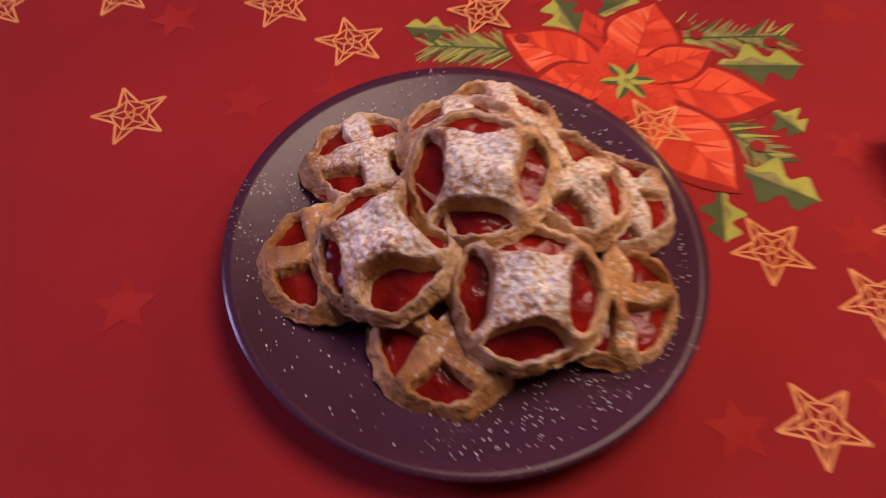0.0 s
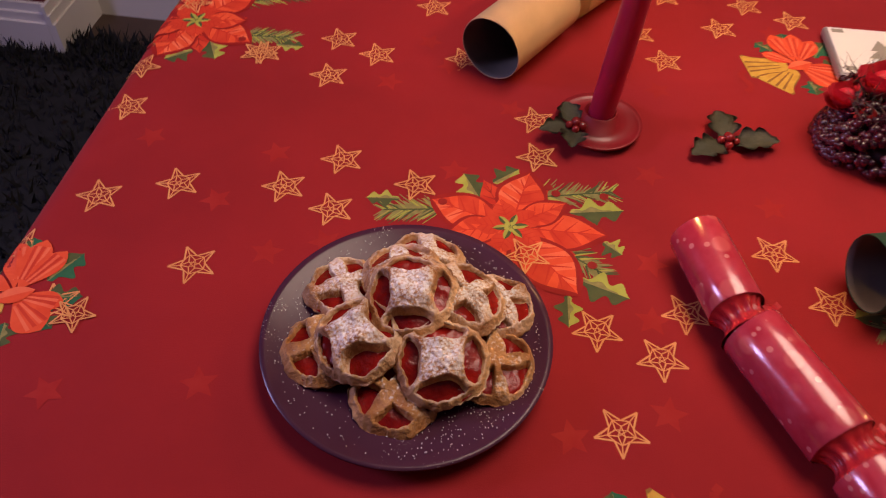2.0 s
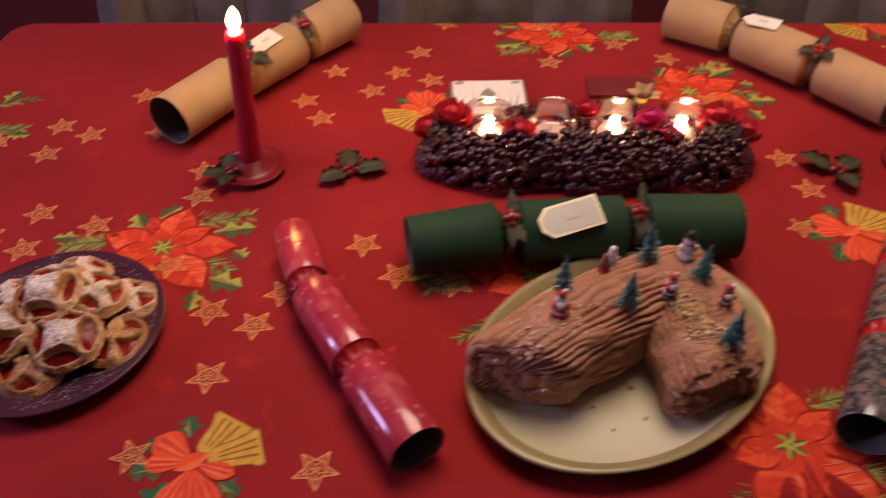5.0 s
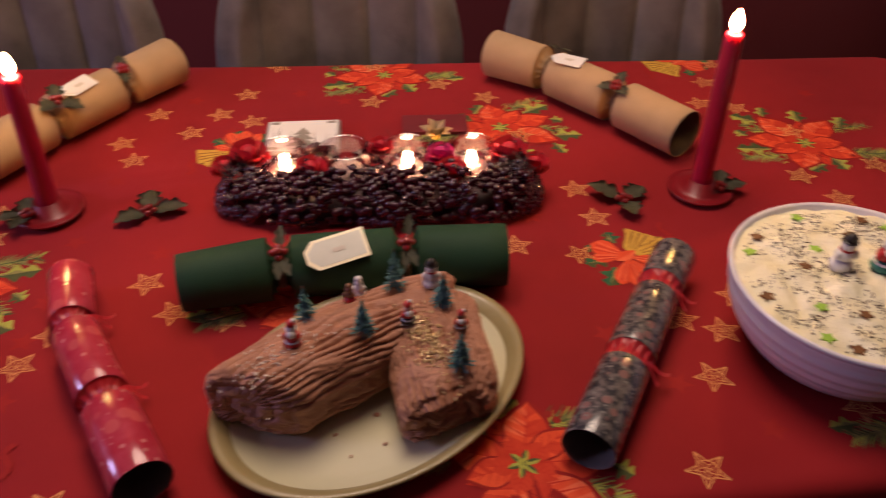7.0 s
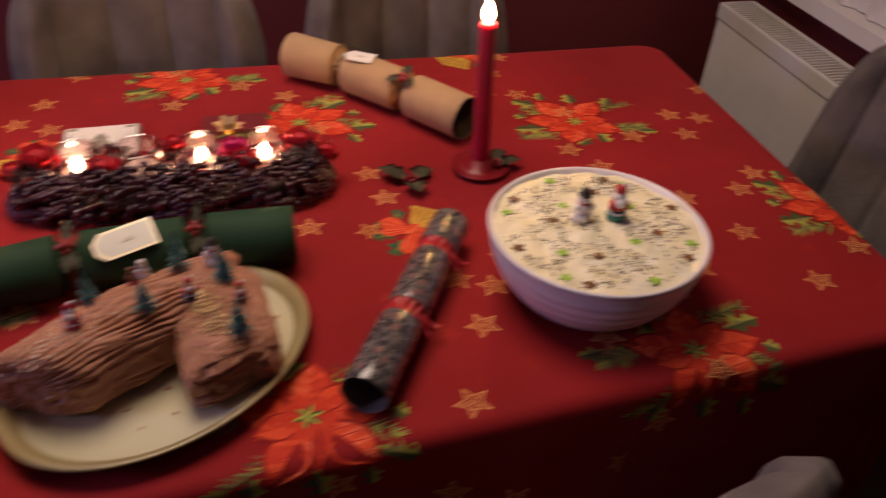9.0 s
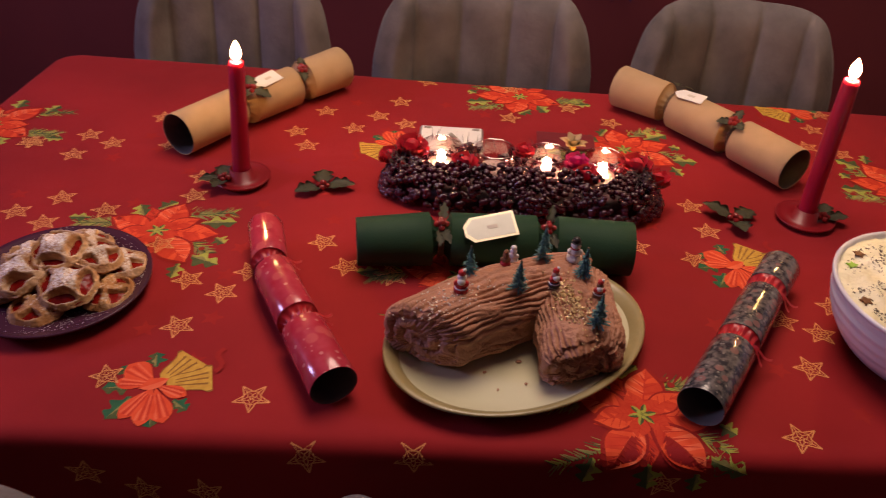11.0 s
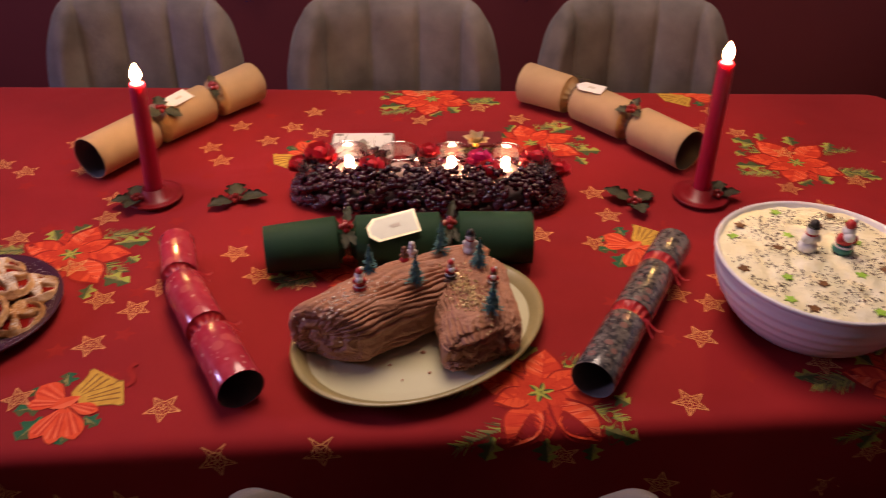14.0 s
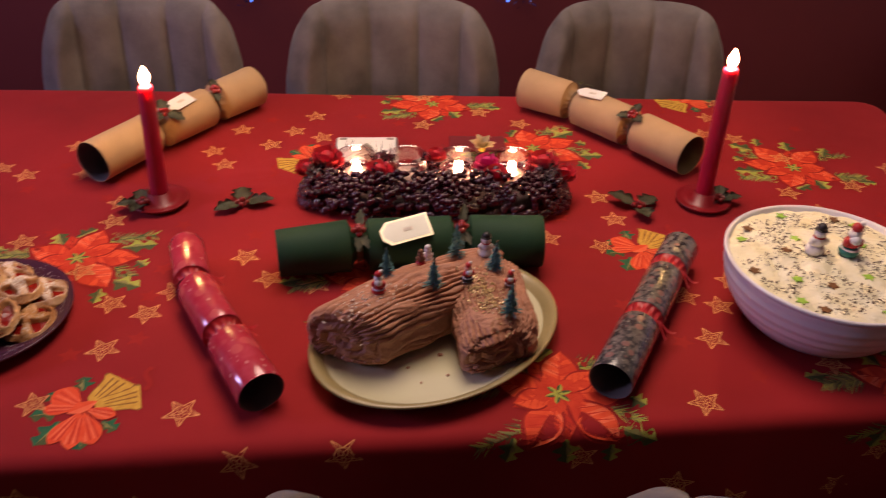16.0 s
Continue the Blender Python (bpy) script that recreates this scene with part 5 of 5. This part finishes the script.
# ---------------------------------------------------------------- candles
def make_candle(x, y, top, seed, angles, lean):
    ob = thing("taper_candle", pose(x, y, TZ + 0.0005), "lit red taper candle in a red dish holder with holly", "candle", "lit taper candles")
    part("holder", lathe([(0.0005, 0.0), (0.036, 0.0), (0.041, 0.005), (0.042, 0.008), (0.0385, 0.006), (0.018, 0.003), (0.016, 0.020), (0.0145, 0.020), (0.013, 0.004), (0.0005, 0.004)], 56), M["red_metal"], ob, smooth=True)
    wav = lambda a, i: 1 + 0.03 * math.sin(a * 2 + i)
    tilt = pose(0, 0, 0, 0, lean, 0)
    wax = part("wax", lathe([(0.0125, 0.005), (0.0122, top * 0.25), (0.0118, top * 0.5), (0.0115, top * 0.75), (0.0108, top - 0.006), (0.0095, top - 0.001), (0.007, top - 0.0005), (0.005, top - 0.004), (0.0005, top - 0.004)], 40, wav), M["red_wax"], ob, smooth=True)
    part("wick", lathe([(0.0008, top - 0.006), (0.0007, top + 0.006)], 8, close=True), M["wick"], wax, "black charred wick")
    fl = lathe([(0.0004, 0.001), (0.0048, 0.005), (0.0066, 0.010), (0.0060, 0.016), (0.0034, 0.022), (0.0004, 0.028)], 24)
    bmesh.ops.translate(fl, vec=(0, 0, top), verts=fl.verts)
    part("flame", fl, M["flame"], wax, "bright candle flame", smooth=True)
    wax.matrix_local = tilt
    holly_parts(ob, pose(*((-0.022, -0.014, 0.004) if x < 0 else (0.024, -0.004, 0.004)), 0, 0, 0), angles, 0.034, 0.013, 5, seed)
    return ob


make_candle(-0.1515, 0.138, 0.187, 3, (110, 200, 265), 3.6)
make_candle(0.677, 0.154, 0.219, 4, (0, 70, 160), -1.4)


def make_holly(x, y, angles, seed):
    ob = thing("holly_pick", pose(x, y, TZ + 0.0008), "fabric holly sprig with three leaves and red berries", "holly", "loose holly sprigs")
    holly_parts(ob, pose(0, 0, 0), angles, 0.043, 0.016, 5, seed, 0.007)


make_holly(-0.028, 0.131, (100, 5, 215), 21)
make_holly(0.572, 0.134, (150, 40, 275), 22)

# ---------------------------------------------------------------- berry table wreath
WX, WY, WA, WB, WH = 0.261, 0.150, 0.212, 0.060, 0.060
wreath = thing("berry_wreath", pose(WX, WY, TZ + 0.0005), "long dark plum berry table wreath with glass tealight cups", "table decoration")
part("base", lathe([(0.0005, 0), (0.165, 0), (0.178, 0.008), (0.172, 0.020), (0.14, 0.023), (0.0005, 0.023)], 72, sy=WB / WA), M["pine_dark"], wreath, smooth=True)


CUPS = (0.142, 0.219, 0.296, 0.377)


def make_berries():
    rnd = random.Random(31)
    bm = bmesh.new()
    single = None
    made = 0
    for i in range(2700):
        a = rnd.uniform(0, 2 * math.pi)
        lat = rnd.uniform(0.0, 1.0) ** 1.25 * 1.35
        rr = math.cos(lat) ** 0.55
        ca, sa = math.cos(a), math.sin(a)
        flat = (abs(ca) ** 3 + abs(sa) ** 3) ** (-1 / 3)
        lump = 1 + 0.10 * math.sin(3.2 * ca * flat * 3 + 0.8)
        x, y, z = WA * rr * ca * flat * 0.97, WB * rr * sa * flat * lump, 0.006 + WH * math.sin(lat) * rnd.uniform(0.86, 1.06)
        r0 = rnd.uniform(0.0034, 0.0060)
        if i % 4 == 0:
            x, y, z = rnd.uniform(-0.19, 0.19), rnd.uniform(-0.040, 0.045), rnd.uniform(0.030, 0.056)
        if min(math.hypot(x + WX - c, y - 0.015) for c in CUPS) < 0.037:
            continue
        if made < 300 and i % 4 and sa < -0.35 and lat > 0.15:
            if single is None:
                ob = part("berry", ball(1.0, (0, 0, 0), 2), M["plum"], wreath, smooth=True)
                single = ob.data
            else:
                ob = new("berry", single)
                ob.parent = wreath
            ob.location, ob.scale = (x, y, z), (r0, r0, r0)
            made += 1
        else:
            bmesh.ops.create_icosphere(bm, subdivisions=1, radius=r0, matrix=Matrix.Translation((x, y, z)))
    part("berry_filling", bm, M["plum"], wreath, "glossy dark plum berries", smooth=True, kind="stuff")


make_berries()


def make_sprigs():
    rnd = random.Random(33)
    bm = bmesh.new()
    for i in range(1500):
        x, y = rnd.uniform(-0.19, 0.19), rnd.uniform(-0.030, 0.050)
        if min(abs(x + WX - k) for k in CUPS) < 0.036 and y < 0.046:
            continue
        c = Vector((x, y, 0.046 + rnd.uniform(0, 0.014)))
        e = c + Vector((rnd.uniform(-1, 1), rnd.uniform(-0.6, 1), rnd.uniform(0.1, 1))).normalized() * rnd.uniform(0.010, 0.028)
        w = Vector((rnd.uniform(-1, 1), rnd.uniform(-1, 1), 0)) * 0.0010
        bm.faces.new([bm.verts.new(v) for v in (c - w, c + w, e)])
    part("pine_greenery", bm, M["pine_dark"], wreath, "dark frosted pine sprigs", kind="stuff")


make_sprigs()


def make_rose(x, y, z, r, seed, ink="rose", label="red fabric rose"):
    """A rolled fabric rose: cupped petals round a bud."""
    rnd = random.Random(seed)
    rose = part("rose", ball(r * 0.55, (x, y, z), 2), M[ink], wreath, label, smooth=True)
    for ringn, (count, rad, tilt) in enumerate(((3, 0.55, 12), (5, 0.85, 32), (5, 1.05, 52))):
        for k in range(count):
            bm = bmesh.new()
            a = 2 * math.pi * (k + 0.5 * ringn) / count + rnd.uniform(-0.15, 0.15)
            m = Matrix.Translation((x, y, z)) @ Matrix.Rotation(a, 4, "Z") @ Matrix.Rotation(radians(tilt), 4, "Y")
            rows = []
            for i in range(6):
                row = []
                for j in range(7):
                    u, v = (j / 6 - 0.5) * 2, i / 5
                    p = Vector((rad * r * (0.75 + 0.25 * v - 0.18 * u * u), u * r * 0.7 * math.sin(0.5 + 2.2 * v * 0.7), r * (-0.5 + 1.25 * v)))
                    row.append(bm.verts.new(m @ p))
                rows.append(row)
            for i in range(5):
                for j in range(6):
                    bm.faces.new((rows[i][j], rows[i][j + 1], rows[i + 1][j + 1], rows[i + 1][j]))
            part("petal", bm, M[ink], rose, smooth=True)


for k, (x, y, z, r) in enumerate(((0.098, 0.170, 0.056, 0.021), (0.178, 0.136, 0.055, 0.017), (0.350, 0.132, 0.052, 0.017), (0.425, 0.172, 0.052, 0.021), (0.068, 0.160, 0.044, 0.015), (0.457, 0.160, 0.040, 0.016), (0.262, 0.180, 0.058, 0.013))):
    make_rose(x - WX, y - WY, z + 0.006, r, k)
make_rose(0.338 - WX, 0.160 - WY, 0.064, 0.015, 17, "rose_pink", "magenta fabric rose")


def make_flower(x, y, z):
    """A cream glitter flower with pointed petals."""
    flower = part("flower", ball(0.005, (x, y, z), 2), M["bell_gold"], wreath, "cream glitter flower", smooth=True)
    for k in range(9):
        bm = leaf_mesh(0.024, 0.007, 0.3, 0)
        bmesh.ops.transform(bm, matrix=Matrix.Translation((x, y, z)) @ Matrix.Rotation(radians(40 * k), 4, "Z") @ Matrix.Rotation(radians(-25 - 25 * (k % 2)), 4, "Y"), verts=bm.verts)
        part("petal", bm, M["cream_petal"], flower, smooth=True)


make_flower(0.333 - WX, 0.196 - WY, 0.066)
for x, y, z in ((0.085, 0.140, 0.046), (0.405, 0.165, 0.052), (0.290, 0.128, 0.044)):
    part("bauble", ball(0.0085, (x - WX, y - WY, z), 3), M["berry"], wreath, "shiny red bauble", smooth=True)


def make_cup(x, y, lit):
    ob = thing("tealight_cup", pose(x, y, TZ + 0.0290) @ Matrix.Diagonal((1.18, 1.18, 1.12, 1)), "clear glass tealight cup with a lit candle" if lit else "clear glass tealight cup, unlit", "tealight", "glass tealight cups")
    g = part("glass", lathe([(0.0005, 0.0), (0.019, 0.0), (0.0245, 0.008), (0.0270, 0.017), (0.0272, 0.026), (0.0255, 0.036), (0.0250, 0.0385), (0.0244, 0.036), (0.0262, 0.026), (0.0260, 0.017), (0.0235, 0.009), (0.018, 0.003), (0.0005, 0.003)], 48), GLASS, ob, smooth=True)
    g.visible_shadow = False
    wax = part("wax", lathe([(0.0005, 0.0032), (0.0155, 0.0032), (0.016, 0.012), (0.0005, 0.0115)], 32), M["tea_wax"], ob, "pale tealight wax", smooth=True)
    part("wick", lathe([(0.0006, 0.0115), (0.0005, 0.0165)], 6, close=True), M["wick"], wax)
    if lit:
        fl = lathe([(0.0003, 0.013), (0.0046, 0.0155), (0.0054, 0.019), (0.0034, 0.024), (0.0003, 0.029)], 16)
        part("flame", fl, M["tea_flame"], wax, "small tealight flame", smooth=True)


for x, lit in zip(CUPS, (1, 0, 1, 1)):
    make_cup(x, 0.165, lit)

# ---------------------------------------------------------------- card and box behind the wreath
tin = thing("picture_tin", pose(0.148, 0.299, TZ + 0.0005, 0, 0, 2), "flat white tin with a grey fir picture and dark corners", "tin")
part("lid", box((0.106, 0.088, 0.010), (0, 0, 0.005), 0.003), M["tin_grey"], tin)
part("face", box((0.099, 0.081, 0.0012), (0, 0, 0.0104), 0.0004, 1), M["tag"], tin, "white printed face")
for sx in (-1, 1):
    for sy in (-1, 1):
        part("corner_print", box((0.012, 0.006, 0.0004), (sx * 0.040, sy * 0.034, 0.0113)), M["ink_grey"], tin)
bm = bmesh.new()
for z0, z1, w0 in ((-0.030, -0.008, 0.022), (-0.014, 0.006, 0.017), (0.0, 0.020, 0.012)):
    bm.faces.new([bm.verts.new(v) for v in ((-w0, z0, 0.0116), (w0, z0, 0.0116), (0, z1, 0.0116))])
    bmesh.ops.translate(bm, vec=(0, 0, 0.0001), verts=bm.verts)
part("fir_print", bm, M["ink_grey"], tin, "grey fir tree print")
bx = thing("small_box", pose(0.337, 0.335, TZ + 0.0005, 0, 0, 0), "flat dark red card box lying on the cloth", "box")
part("base", box((0.094, 0.048, 0.003), (0, 0, 0.0015), 0.0008), M["dark_red_box"], bx)
part("lid", box((0.096, 0.050, 0.003), (0, 0, 0.0045), 0.001), M["dark_red_box"], bx)
